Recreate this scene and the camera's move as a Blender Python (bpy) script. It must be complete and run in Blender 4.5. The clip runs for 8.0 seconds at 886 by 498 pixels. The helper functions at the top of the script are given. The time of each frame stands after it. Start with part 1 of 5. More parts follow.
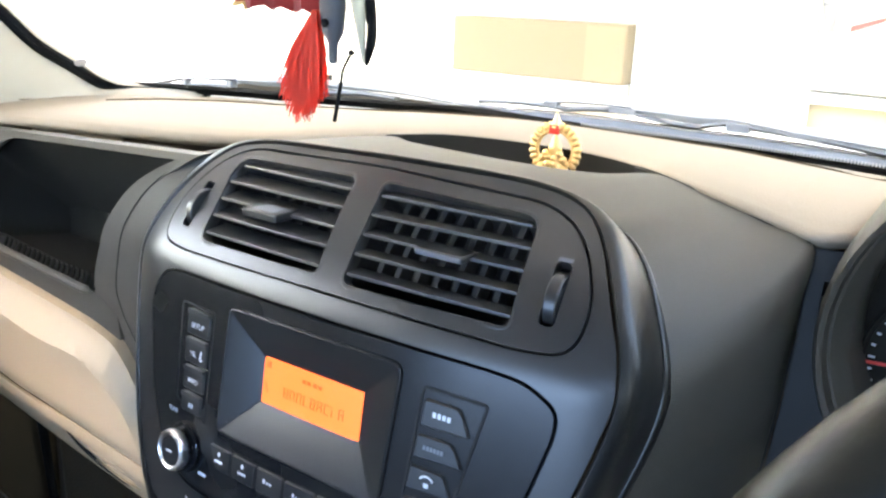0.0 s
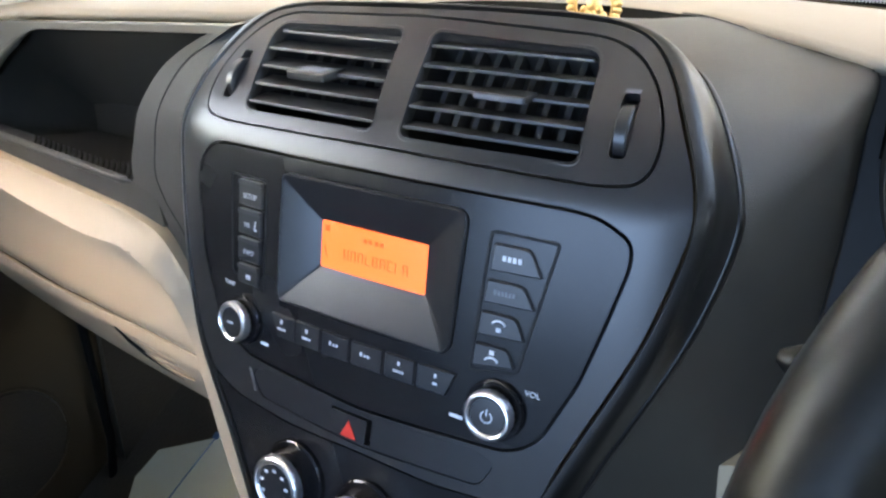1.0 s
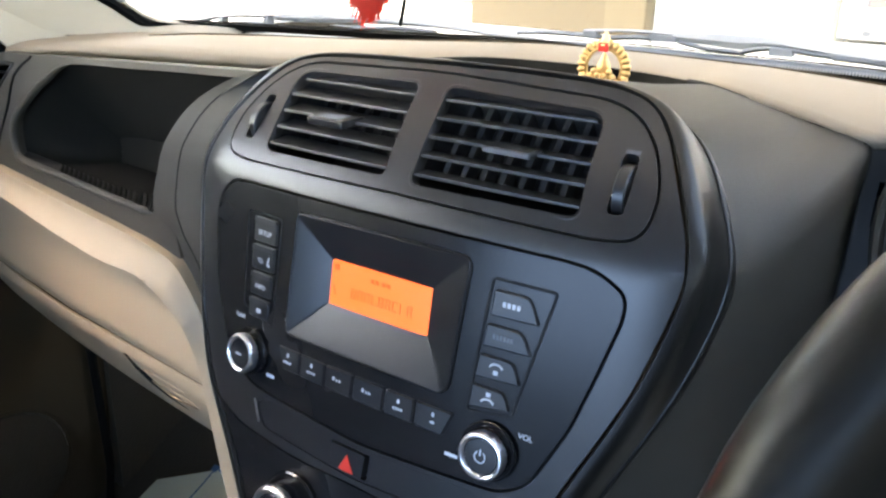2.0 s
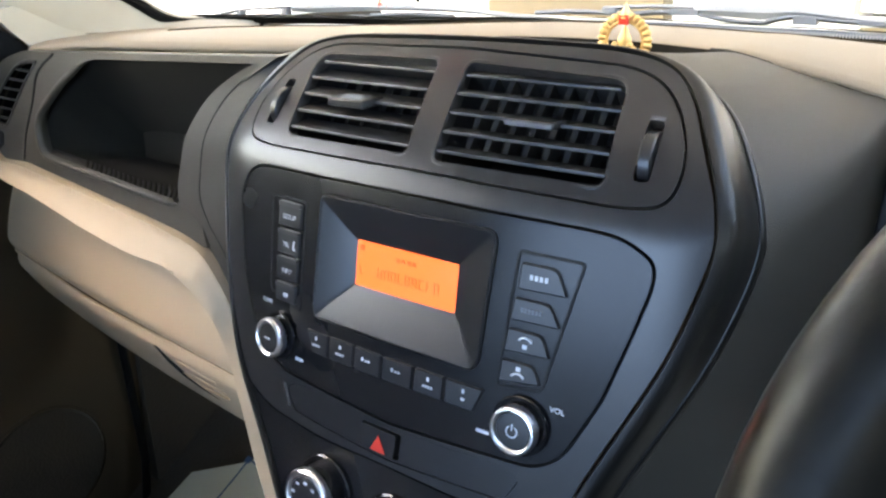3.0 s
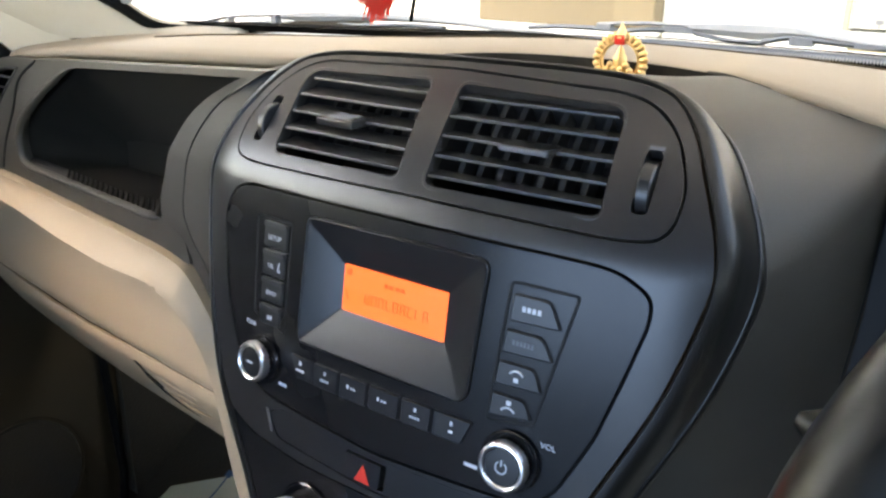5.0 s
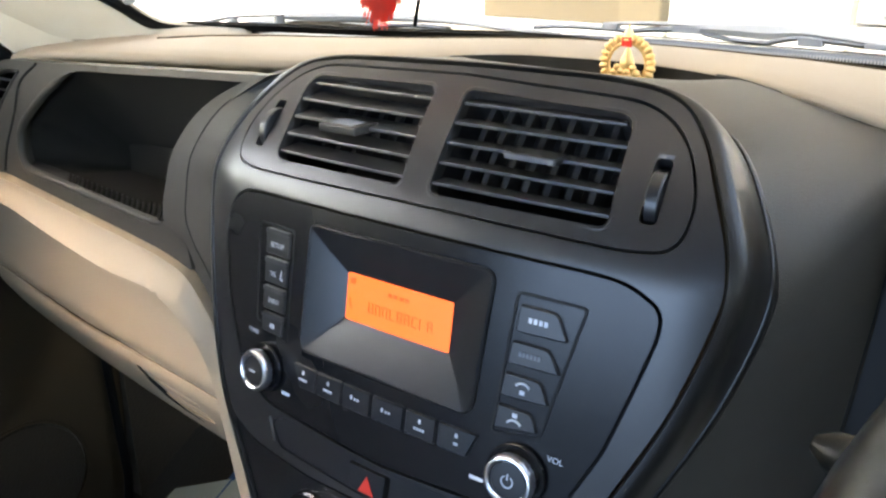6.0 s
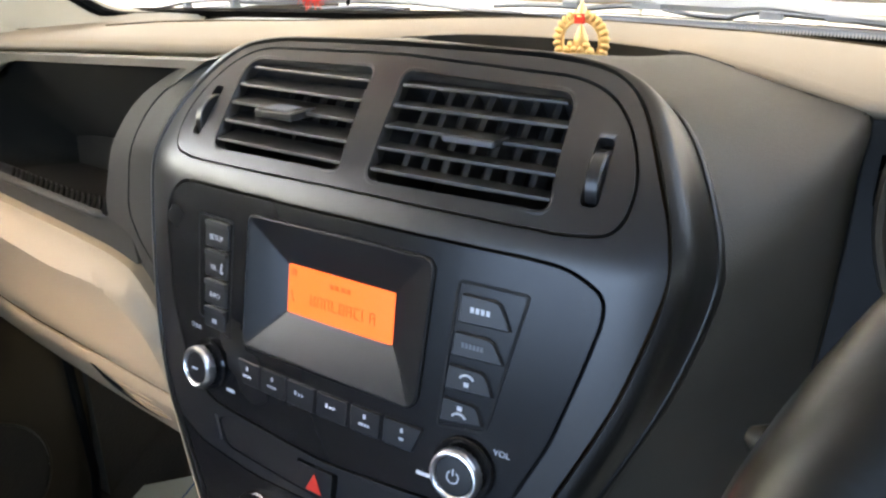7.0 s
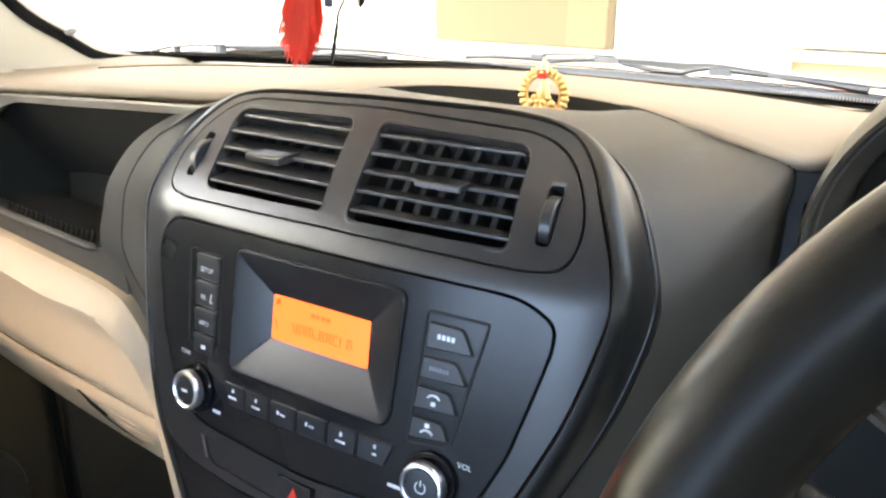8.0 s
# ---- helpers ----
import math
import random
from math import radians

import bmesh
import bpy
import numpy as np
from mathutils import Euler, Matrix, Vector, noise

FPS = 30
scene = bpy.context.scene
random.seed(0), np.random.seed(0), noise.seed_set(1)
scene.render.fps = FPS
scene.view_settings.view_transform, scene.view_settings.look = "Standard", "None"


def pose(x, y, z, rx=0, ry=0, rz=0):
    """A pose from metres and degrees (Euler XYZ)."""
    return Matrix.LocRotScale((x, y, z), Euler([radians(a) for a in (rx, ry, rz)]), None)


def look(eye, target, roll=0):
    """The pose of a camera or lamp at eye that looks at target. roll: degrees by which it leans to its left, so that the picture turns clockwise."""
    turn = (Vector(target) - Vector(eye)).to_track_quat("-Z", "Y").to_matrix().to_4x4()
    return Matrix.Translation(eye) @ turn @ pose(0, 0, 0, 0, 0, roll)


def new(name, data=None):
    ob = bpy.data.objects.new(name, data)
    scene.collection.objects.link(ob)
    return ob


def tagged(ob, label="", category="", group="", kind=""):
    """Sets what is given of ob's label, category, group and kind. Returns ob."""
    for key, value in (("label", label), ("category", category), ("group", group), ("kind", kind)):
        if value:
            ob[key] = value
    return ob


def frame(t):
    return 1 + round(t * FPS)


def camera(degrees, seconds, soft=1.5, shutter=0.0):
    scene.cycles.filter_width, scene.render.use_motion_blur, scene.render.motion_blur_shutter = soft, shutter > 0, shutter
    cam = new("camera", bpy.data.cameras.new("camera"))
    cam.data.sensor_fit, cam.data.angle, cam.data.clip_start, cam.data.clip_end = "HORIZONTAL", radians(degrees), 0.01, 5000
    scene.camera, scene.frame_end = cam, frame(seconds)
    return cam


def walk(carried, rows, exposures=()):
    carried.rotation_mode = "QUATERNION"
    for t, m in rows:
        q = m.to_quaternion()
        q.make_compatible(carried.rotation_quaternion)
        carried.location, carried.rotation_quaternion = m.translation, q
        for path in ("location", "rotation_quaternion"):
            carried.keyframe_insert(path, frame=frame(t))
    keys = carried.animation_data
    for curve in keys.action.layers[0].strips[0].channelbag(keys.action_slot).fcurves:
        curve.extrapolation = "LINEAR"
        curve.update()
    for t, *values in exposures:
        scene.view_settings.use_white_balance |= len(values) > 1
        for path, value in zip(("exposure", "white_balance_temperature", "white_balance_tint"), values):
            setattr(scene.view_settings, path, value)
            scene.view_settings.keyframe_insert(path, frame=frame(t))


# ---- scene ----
cam = camera(56.0, 8.0, soft=2.4)
ROWS = [
    (0, 0.3250, -0.3308, 0.9501, 72.51, -1.85, 35.12),
    (0.2, 0.3288, -0.3321, 0.9489, 72.23, -0.60, 34.21),
    (0.5, 0.3317, -0.3331, 0.9352, 69.57, 1.55, 33.15),
    (0.8, 0.3068, -0.3534, 0.9157, 66.31, 1.63, 32.82),
    (1, 0.3020, -0.3533, 0.9119, 66.65, 1.30, 34.33),
    (1.2, 0.3062, -0.3519, 0.9106, 67.30, 0.46, 34.66),
    (1.5, 0.3123, -0.3654, 0.9188, 69.23, -1.11, 35.72),
    (1.7, 0.3161, -0.3688, 0.9201, 69.96, -1.55, 35.86),
    (2.8, 0.3162, -0.3696, 0.9100, 69.47, 0.96, 36.78),
    (3, 0.3163, -0.3701, 0.9084, 69.40, 1.13, 36.91),
    (3.2, 0.3193, -0.3679, 0.9086, 68.89, 1.59, 36.43),
    (3.5, 0.3118, -0.3719, 0.9112, 68.99, 1.84, 37.03),
    (3.8, 0.3011, -0.3554, 0.9083, 68.67, 2.05, 36.15),
    (4, 0.2990, -0.3510, 0.9101, 68.49, 0.27, 34.70),
    (4.2, 0.2979, -0.3560, 0.9079, 68.21, 1.41, 35.55),
    (4.5, 0.3010, -0.3543, 0.9140, 68.69, 1.14, 36.26),
    (4.7, 0.3024, -0.3562, 0.9167, 69.49, 0.27, 36.18),
    (5.8, 0.3041, -0.3551, 0.9115, 69.77, -0.39, 36.68),
    (6, 0.2974, -0.3478, 0.9200, 69.41, 0.13, 36.67),
    (6.2, 0.2945, -0.3436, 0.9141, 69.45, 0.71, 36.99),
    (6.5, 0.2902, -0.3309, 0.9062, 67.33, 0.30, 36.95),
    (6.8, 0.2940, -0.3266, 0.9098, 67.65, 0.17, 36.09),
    (7, 0.3063, -0.3194, 0.9148, 68.34, 1.07, 35.14),
    (7.2, 0.3097, -0.3271, 0.9249, 69.06, 0.47, 34.98),
    (7.5, 0.3182, -0.3309, 0.9358, 70.13, 0.45, 34.88),
    (7.7, 0.3236, -0.3407, 0.9380, 70.61, 0.47, 34.67),
    (8, 0.3373, -0.3586, 0.9327, 70.82, -0.10, 33.76),
]
walk(cam, [(t, pose(x, y, z, rx, ry, rz)) for t, x, y, z, rx, ry, rz in ROWS], [(0.0, 4.65, 8500, 13), (0.5, 4.46, 8500, 13), (1.0, 4.45, 8500, 14), (1.5, 4.25, 8600, 14), (3.0, 4.33, 9050, 14), (3.5, 4.31, 9000, 13), (4.5, 4.07, 9400, 14), (6.0, 4.24, 9400, 14), (6.5, 4.18, 9900, 15), (7.2, 4.28, 9900, 15), (8.0, 4.68, 10300, 15)])
# ---- world, sun, lights ----
world = bpy.data.worlds.new("sky")
scene.world = world
world.use_nodes = True
wn = world.node_tree.nodes
sky = wn.new("ShaderNodeTexSky")
sky.sky_type, sky.sun_disc = "NISHITA", False
sky.sun_elevation, sky.sun_rotation = radians(57), radians(230)
wn["Background"].inputs[1].default_value = 0.15
world.node_tree.links.new(sky.outputs[0], wn["Background"].inputs[0])
sun = new("sun", bpy.data.lights.new("sun", "SUN"))
sun.data.energy, sun.data.angle, sun.data.color = 0.30, radians(40), (1.0, 0.95, 0.87)
sun.matrix_world = look((-3.4, -2.8, 6.8), (0, 0, 0))
# added area lamp in the rear window's opening, for the console's blue sheen
rear = new("rear_sheen_lamp", bpy.data.lights.new("rear_sheen_lamp", "AREA"))
rear.data.shape, rear.data.size, rear.data.size_y = "RECTANGLE", 1.26, 0.50
rear.data.energy, rear.data.color = 1.85, (0.28, 0.52, 1.0)
rear.matrix_world = look((0.0, -1.60, 0.735), (0.05, 0, 0.75))


# ---- materials ----
def links(m):
    m.use_nodes = True
    nt = m.node_tree
    return nt, nt.nodes["Principled BSDF"]


def plastic(name, color, rough=0.5, grain=900.0, bump=0.15, vary=0.12, metal=0.0, spec=0.5, coat=0.0):
    """Moulded surface: colour drifts at a large scale, a fine grain breaks up gloss and relief."""
    m = bpy.data.materials.new(name)
    nt, b = links(m)
    n, l = nt.nodes, nt.links
    co = n.new("ShaderNodeTexCoord")
    big = n.new("ShaderNodeTexNoise")
    big.inputs["Scale"].default_value, big.inputs["Detail"].default_value = 9.0, 4.0
    fine = n.new("ShaderNodeTexVoronoi")
    fine.inputs["Scale"].default_value = grain
    l.new(co.outputs["Object"], big.inputs["Vector"])
    l.new(co.outputs["Object"], fine.inputs["Vector"])
    mix = n.new("ShaderNodeMix")
    mix.data_type = "RGBA"
    mix.inputs[6].default_value = (*[c * (1 - vary) for c in color], 1)
    mix.inputs[7].default_value = (*[min(1, c * (1 + vary)) for c in color], 1)
    l.new(big.outputs["Fac"], mix.inputs[0])
    l.new(mix.outputs[2], b.inputs["Base Color"])
    ramp = n.new("ShaderNodeMapRange")
    ramp.inputs[3].default_value, ramp.inputs[4].default_value = max(0.03, rough - 0.06), rough + 0.08
    l.new(big.outputs["Fac"], ramp.inputs[0])
    l.new(ramp.outputs[0], b.inputs["Roughness"])
    if bump:
        bp = n.new("ShaderNodeBump")
        bp.inputs["Strength"].default_value, bp.inputs["Distance"].default_value = bump, 0.0004
        l.new(fine.outputs["Distance"], bp.inputs["Height"])
        l.new(bp.outputs[0], b.inputs["Normal"])
    b.inputs["Metallic"].default_value = metal
    b.inputs["Specular IOR Level"].default_value = spec
    b.inputs["Coat Weight"].default_value = coat
    return m


def glowing(name, color, strength):
    m = bpy.data.materials.new(name)
    nt, b = links(m)
    b.inputs["Base Color"].default_value = (0.02, 0.01, 0.005, 1)
    b.inputs["Roughness"].default_value = 0.35
    b.inputs["Emission Color"].default_value = (*color, 1)
    b.inputs["Emission Strength"].default_value = strength
    return m


def clear(name, tint=(1, 1, 1)):
    m = bpy.data.materials.new(name)
    nt, b = links(m)
    b.inputs["Base Color"].default_value = (*tint, 1)
    b.inputs["Roughness"].default_value = 0.02
    b.inputs["Transmission Weight"].default_value = 1.0
    b.inputs["IOR"].default_value = 1.02
    return m


def cloth(name, color, scale=400.0, bump=0.5):
    m = plastic(name, color, 0.85, scale, bump, 0.2, spec=0.2)
    b = m.node_tree.nodes["Principled BSDF"]
    b.inputs["Sheen Weight"].default_value = 0.3
    return m


def sheer(name, color, share=0.6):
    """Thin fibres that let the daylight behind them through."""
    m = cloth(name, color)
    nt = m.node_tree
    thin = nt.nodes.new("ShaderNodeBsdfTranslucent")
    thin.inputs["Color"].default_value = (*color, 1)
    mix = nt.nodes.new("ShaderNodeMixShader")
    mix.inputs[0].default_value = share
    nt.links.new(nt.nodes["Principled BSDF"].outputs[0], mix.inputs[1])
    nt.links.new(thin.outputs[0], mix.inputs[2])
    nt.links.new(mix.outputs[0], nt.nodes["Material Output"].inputs[0])
    return m


BLACK = plastic("black_grained_plastic", (0.052, 0.0475, 0.039), 0.52, 1100, 0.35, spec=0.28)
SATIN = plastic("black_satin_plastic", (0.018, 0.018, 0.0185), 0.32, 1600, 0)
DARK = plastic("dark_vent_plastic", (0.030, 0.030, 0.030), 0.36, 1200, 0)
KEYMAT = plastic("black_key_plastic", (0.013, 0.0135, 0.0145), 0.34, 1600, 0)
BEZELMAT = plastic("sheeny_black_bezel", (0.014, 0.0145, 0.0155), 0.30, 1600, 0, spec=0.48)
# near-black for joints; also paints the shade deep in the vents
GAP = plastic("joint_and_shade_black", (0.004, 0.004, 0.004), 0.8, 900, 0)
BEIGE = plastic("beige_grained_plastic", (0.445, 0.342, 0.229), 0.55, 800, 0.4, 0.05)
PAD = plastic("beige_soft_pad", (0.28, 0.223, 0.164), 0.6, 600, 0.5, 0.05)
BROWN = plastic("brown_door_plastic", (0.050, 0.033, 0.017), 0.8, 700, 0.3, spec=0.25)
CARPET = cloth("dark_brown_carpet", (0.030, 0.020, 0.010), 300, 0.9)
RIMMAT = plastic("matt_black_rim", (0.011, 0.0105, 0.0095), 0.33, 1300, 0, spec=0.40)
FASCIA = plastic("matt_black_fascia", (0.011, 0.011, 0.0115), 0.25, 1500, 0, spec=0.26)
BINMAT = plastic("deep_matt_black", (0.0175, 0.016, 0.0135), 0.85, 600, 0.2, spec=0.12)
CHROME = plastic("satin_chrome", (0.85, 0.85, 0.86), 0.27, 900, 0, 0.03, 1.0)
GREYGLOSS = plastic("grey_gloss_plastic", (0.10, 0.105, 0.12), 0.25, 900, 0, 0.05)
GLOSS = plastic("gloss_black", (0.008, 0.008, 0.009), 0.12, 900, 0)
PRINT = plastic("white_print", (0.55, 0.58, 0.63), 0.6, 900, 0, 0.02)
DIMPRINT = plastic("dim_grey_print", (0.16, 0.17, 0.19), 0.6, 900, 0, 0.02)
REDKEY = plastic("red_translucent_mark", (0.62, 0.035, 0.02), 0.4, 900, 0, 0.05)
SCREEN = glowing("orange_backlit_display", (1.0, 0.165, 0.045), 0.118)
SEGMENT = glowing("display_segments", (0.80, 0.082, 0.019), 0.10)
LEATHER = plastic("black_leather_rim", (0.010, 0.0093, 0.008), 0.30, 420, 0.10, spec=0.13)
GOLD = plastic("gilded_figure", (0.78, 0.50, 0.20), 0.36, 500, 0.2, 0.15, 0.55)
REDGEM = plastic("red_gem", (0.80, 0.035, 0.02), 0.3, 600, 0)
REDCLOTH = sheer("red_tassel_cloth", (0.88, 0.15, 0.10), 0.7)
MAROON = cloth("maroon_cloth", (0.20, 0.012, 0.010))
GREYRUB = plastic("dark_grey_rubber", (0.036, 0.039, 0.045), 0.6, 700, 0.2)
IVORY = plastic("ivory_plastic", (0.42, 0.37, 0.26), 0.5, 700, 0.1)
RUBBER = plastic("black_rubber", (0.004, 0.004, 0.004), 0.8, 500, 0.3, spec=0.1)
# wiper grey raised to put the windscreen's glare haze into the colour
WIPER = plastic("glare_paled_wiper_plastic", (0.31, 0.305, 0.295), 0.6, 400, 0.3, 0.3)
YOKE = plastic("dark_wiper_plastic", (0.21, 0.212, 0.218), 0.55, 400, 0.2, 0.25)
# blue-grey that paints the reflection along the windscreen's lower edge
EDGESHEEN = plastic("blue_grey_edge_sheen", (0.20, 0.215, 0.245), 0.5, 300, 0.2, 0.15)
TINTED = clear("dark_tinted_glass", (0.015, 0.017, 0.02))
# side tints chosen for the light they pass, not for glass in view
GREYTINT = clear("grey_tinted_glass", (0.18, 0.19, 0.205))
BLUETINT = clear("blue_tinted_glass", (0.50, 0.66, 0.92))
LIGHTTINT = clear("light_tinted_glass", (0.97, 0.96, 0.93))
GLASS = clear("windscreen_glass", (0.97, 0.99, 0.98))
SHEET = plastic("milky_floor_film", (0.50, 0.53, 0.42), 0.35, 120, 0.4, 0.1)
BLUEINK = plastic("blue_print", (0.03, 0.10, 0.22), 0.6, 300, 0)
SEAT = cloth("dark_seat_cloth", (0.10, 0.08, 0.055), 500, 0.6)
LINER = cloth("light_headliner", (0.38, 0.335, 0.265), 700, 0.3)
# lining out of view, darkened so the console reflects less light from above
ROOFING = cloth("darkened_roof_lining", (0.17, 0.15, 0.12), 700, 0.3)
PAINT = plastic("white_car_paint", (0.75, 0.75, 0.74), 0.25, 300, 0, 0.02, coat=1.0)
PLASTER = plastic("white_plaster", (0.74, 0.70, 0.64), 0.85, 60, 0.3, 0.04)
OCHRE = plastic("ochre_paint", (0.33, 0.275, 0.19), 0.8, 40, 0.3, 0.08)
CARD = plastic("tan_cardboard", (0.165, 0.122, 0.076), 0.85, 60, 0.3, 0.06)
CONCRETE = plastic("concrete_floor", (0.40, 0.38, 0.35), 0.8, 60, 0.5, 0.15)
PAPER = plastic("poster_paper", (0.36, 0.335, 0.32), 0.6, 200, 0, 0.03)
PINK = plastic("faded_pink_ink", (0.34, 0.20, 0.185), 0.7, 200, 0, 0.1)
REDINK = plastic("red_ink", (0.60, 0.06, 0.05), 0.7, 200, 0, 0.1)
GREYINK = plastic("grey_ink", (0.16, 0.16, 0.17), 0.7, 200, 0, 0.1)


# ---- mesh helpers ----
def finish(bm, sharp=35):
    bmesh.ops.remove_doubles(bm, verts=bm.verts, dist=1e-6)
    bmesh.ops.recalc_face_normals(bm, faces=bm.faces)
    for f in bm.faces:
        f.smooth = True
    for e in bm.edges:
        if len(e.link_faces) == 2 and e.calc_face_angle(0) > radians(sharp):
            e.smooth = False


def part(name, bm, material, parent=None, label="", bevel=0.0, sharp=35, seg=2):
    finish(bm, sharp)
    me = bpy.data.meshes.new(name)
    bm.to_mesh(me)
    bm.free()
    me.materials.append(material)
    ob = new(name, me)
    ob.parent = parent
    if label:
        ob["label"] = label
    if bevel:
        md = ob.modifiers.new("bevel", "BEVEL")
        md.width, md.segments, md.limit_method, md.angle_limit = bevel, seg, "ANGLE", radians(40)
        md.harden_normals = True
    return ob


def thing(name, label, category, group="", kind="", at=(0, 0, 0)):
    ob = new(name)
    ob.empty_display_size = 0.02
    return tagged(ob, label, category, group, kind)


def box(x0, x1, y0, y1, z0, z1, bm=None, m=None):
    bm = bm or bmesh.new()
    mat4 = Matrix.Translation(((x0 + x1) / 2, (y0 + y1) / 2, (z0 + z1) / 2)) @ Matrix.Diagonal((x1 - x0, y1 - y0, z1 - z0, 1))
    bmesh.ops.create_cube(bm, size=1, matrix=(m @ mat4) if m else mat4)
    return bm


def grid(rows, close=False, thick=None, bm=None):
    """A sheet through rows of points; thick: a vector by which its back lies off."""
    bm = bm or bmesh.new()
    vs = [[bm.verts.new(p) for p in r] for r in rows]
    n = len(rows[0])
    faces = []
    for a, b in zip(vs, vs[1:]):
        for i in range(n if close else n - 1):
            faces.append(bm.faces.new((a[i], a[(i + 1) % n], b[(i + 1) % n], b[i])))
    if thick is not None:
        g = bmesh.ops.extrude_face_region(bm, geom=faces)
        bmesh.ops.translate(bm, vec=thick, verts=[v for v in g["geom"] if isinstance(v, bmesh.types.BMVert)])
    return bm


def fillet(pts, r=0.006, n=5):
    """A closed outline with its corners rounded; a point may carry its own radius."""
    out = []
    k = len(pts)
    for i in range(k):
        p0, p, p1 = (Vector(pts[(i + j) % k][:2]) for j in (-1, 0, 1))
        rr = pts[i][2] if len(pts[i]) > 2 else r
        a, b = (p0 - p), (p1 - p)
        d = min(rr, a.length * 0.48, b.length * 0.48)
        if d < 1e-5:
            out.append(tuple(p))
            continue
        s, e = p + a.normalized() * d, p + b.normalized() * d
        for j in range(n + 1):
            t = j / n
            out.append(tuple((1 - t) ** 2 * s + 2 * t * (1 - t) * p + t * t * e))
    return out


def mirrored(half, c=0.005):
    """A closed outline from its half, listed from the top middle to the bottom middle."""
    r = [(c + p[0], *p[1:]) for p in half]
    l = [(c - p[0], *p[1:]) for p in reversed(half) if p[0] > 1e-6]
    return r + l


def twosided(right, left, c=0.005):
    """A closed outline from its right and its left half, each from the top middle to the bottom middle."""
    return [(c + p[0], *p[1:]) for p in right] + [(c - p[0], *p[1:]) for p in reversed(left) if p[0] > 1e-6]


def slab(to, outer, holes=(), d0=0.0, d1=-0.003, cells=(0.02, 0.012), bm=None):
    """A plate with an outline and holes in two coordinates, laid on a curved surface by to(u, v, d)."""
    own = bmesh.new()
    edges = []
    for loop in (outer, *holes):
        vs = [own.verts.new((p[0], p[1], 0)) for p in loop]
        edges += [own.edges.new((vs[i], vs[(i + 1) % len(vs)])) for i in range(len(vs))]
    bmesh.ops.triangle_fill(own, use_beauty=True, use_dissolve=False, edges=edges)
    us, ws = [p[0] for p in outer], [p[1] for p in outer]
    for axis, lo, hi, step in ((0, min(us), max(us), cells[0]), (1, min(ws), max(ws), cells[1])):
        if not step:
            continue
        for i in range(1, int((hi - lo) / step) + 1):
            co = (lo + i * step, 0, 0) if axis == 0 else (0, lo + i * step, 0)
            no = (1, 0, 0) if axis == 0 else (0, 1, 0)
            bmesh.ops.bisect_plane(own, geom=own.verts[:] + own.edges[:] + own.faces[:], dist=1e-5, plane_co=co, plane_no=no)
    top = own.faces[:]
    g = bmesh.ops.extrude_face_region(own, geom=top)
    back = {v for v in g["geom"] if isinstance(v, bmesh.types.BMVert)}
    for v in own.verts:
        v.co = to(v.co.x, v.co.y, d1 if v in back else d0)
    if bm is None:
        return own
    me = bpy.data.meshes.new("tmp")
    own.to_mesh(me)
    own.free()
    bm.from_mesh(me)
    bpy.data.meshes.remove(me)
    return bm


def funnel(to, loops, cap=True, bm=None):
    """Loops of (outline, depth) joined into walls, the last one closed."""
    bm = bm or bmesh.new()
    rings = [[bm.verts.new(to(p[0], p[1], d)) for p in loop] for loop, d in loops]
    n = len(rings[0])
    for a, b in zip(rings, rings[1:]):
        for i in range(n):
            bm.faces.new((a[i], a[(i + 1) % n], b[(i + 1) % n], b[i]))
    if cap:
        bm.faces.new(rings[-1])
    return bm


def turned(profile, m, n=32, bm=None):
    """A body turned about z from (radius, height) pairs, laid down by the pose m."""
    bm = bm or bmesh.new()
    rings = []
    for r, h in profile:
        rings.append([bm.verts.new(m @ Vector((max(r, 1e-5) * math.cos(2 * math.pi * i / n), max(r, 1e-5) * math.sin(2 * math.pi * i / n), h))) for i in range(n)])
    for a, b in zip(rings, rings[1:]):
        for i in range(n):
            bm.faces.new((a[i], a[(i + 1) % n], b[(i + 1) % n], b[i]))
    return bm


def tube(points, r, n=10, bm=None, cap=True):
    """A round bar along points; r: one radius or one a point."""
    bm = bm or bmesh.new()
    pts = [Vector(p) for p in points]
    rs = r if isinstance(r, (list, tuple)) else [r] * len(pts)
    rings, up = [], None
    for i, p in enumerate(pts):
        t = (pts[min(i + 1, len(pts) - 1)] - pts[max(i - 1, 0)]).normalized()
        a = t.orthogonal().normalized() if up is None else (up - t * up.dot(t)).normalized()
        up = a
        b = t.cross(a)
        rings.append([bm.verts.new(p + rs[i] * (a * math.cos(2 * math.pi * k / n) + b * math.sin(2 * math.pi * k / n))) for k in range(n)])
    for a, b in zip(rings, rings[1:]):
        for i in range(n):
            bm.faces.new((a[i], a[(i + 1) % n], b[(i + 1) % n], b[i]))
    if cap:
        bm.faces.new(rings[0])
        bm.faces.new(rings[-1])
    return bm


def smoothline(pts, n=8):
    """Catmull-Rom through points."""
    ps = [Vector(p) for p in pts]
    out = []
    for i in range(len(ps) - 1):
        a, b, c, d = ps[max(i - 1, 0)], ps[i], ps[i + 1], ps[min(i + 2, len(ps) - 1)]
        for j in range(n):
            t = j / n
            out.append(0.5 * (2 * b + (c - a) * t + (2 * a - 5 * b + 4 * c - d) * t * t + (3 * b - a - 3 * c + d) * t ** 3))
    out.append(ps[-1])
    return out


# ---- the console's own surface: u to the right, v up the panel, d out of it ----
LEAN = radians(10)
Z0 = 0.75


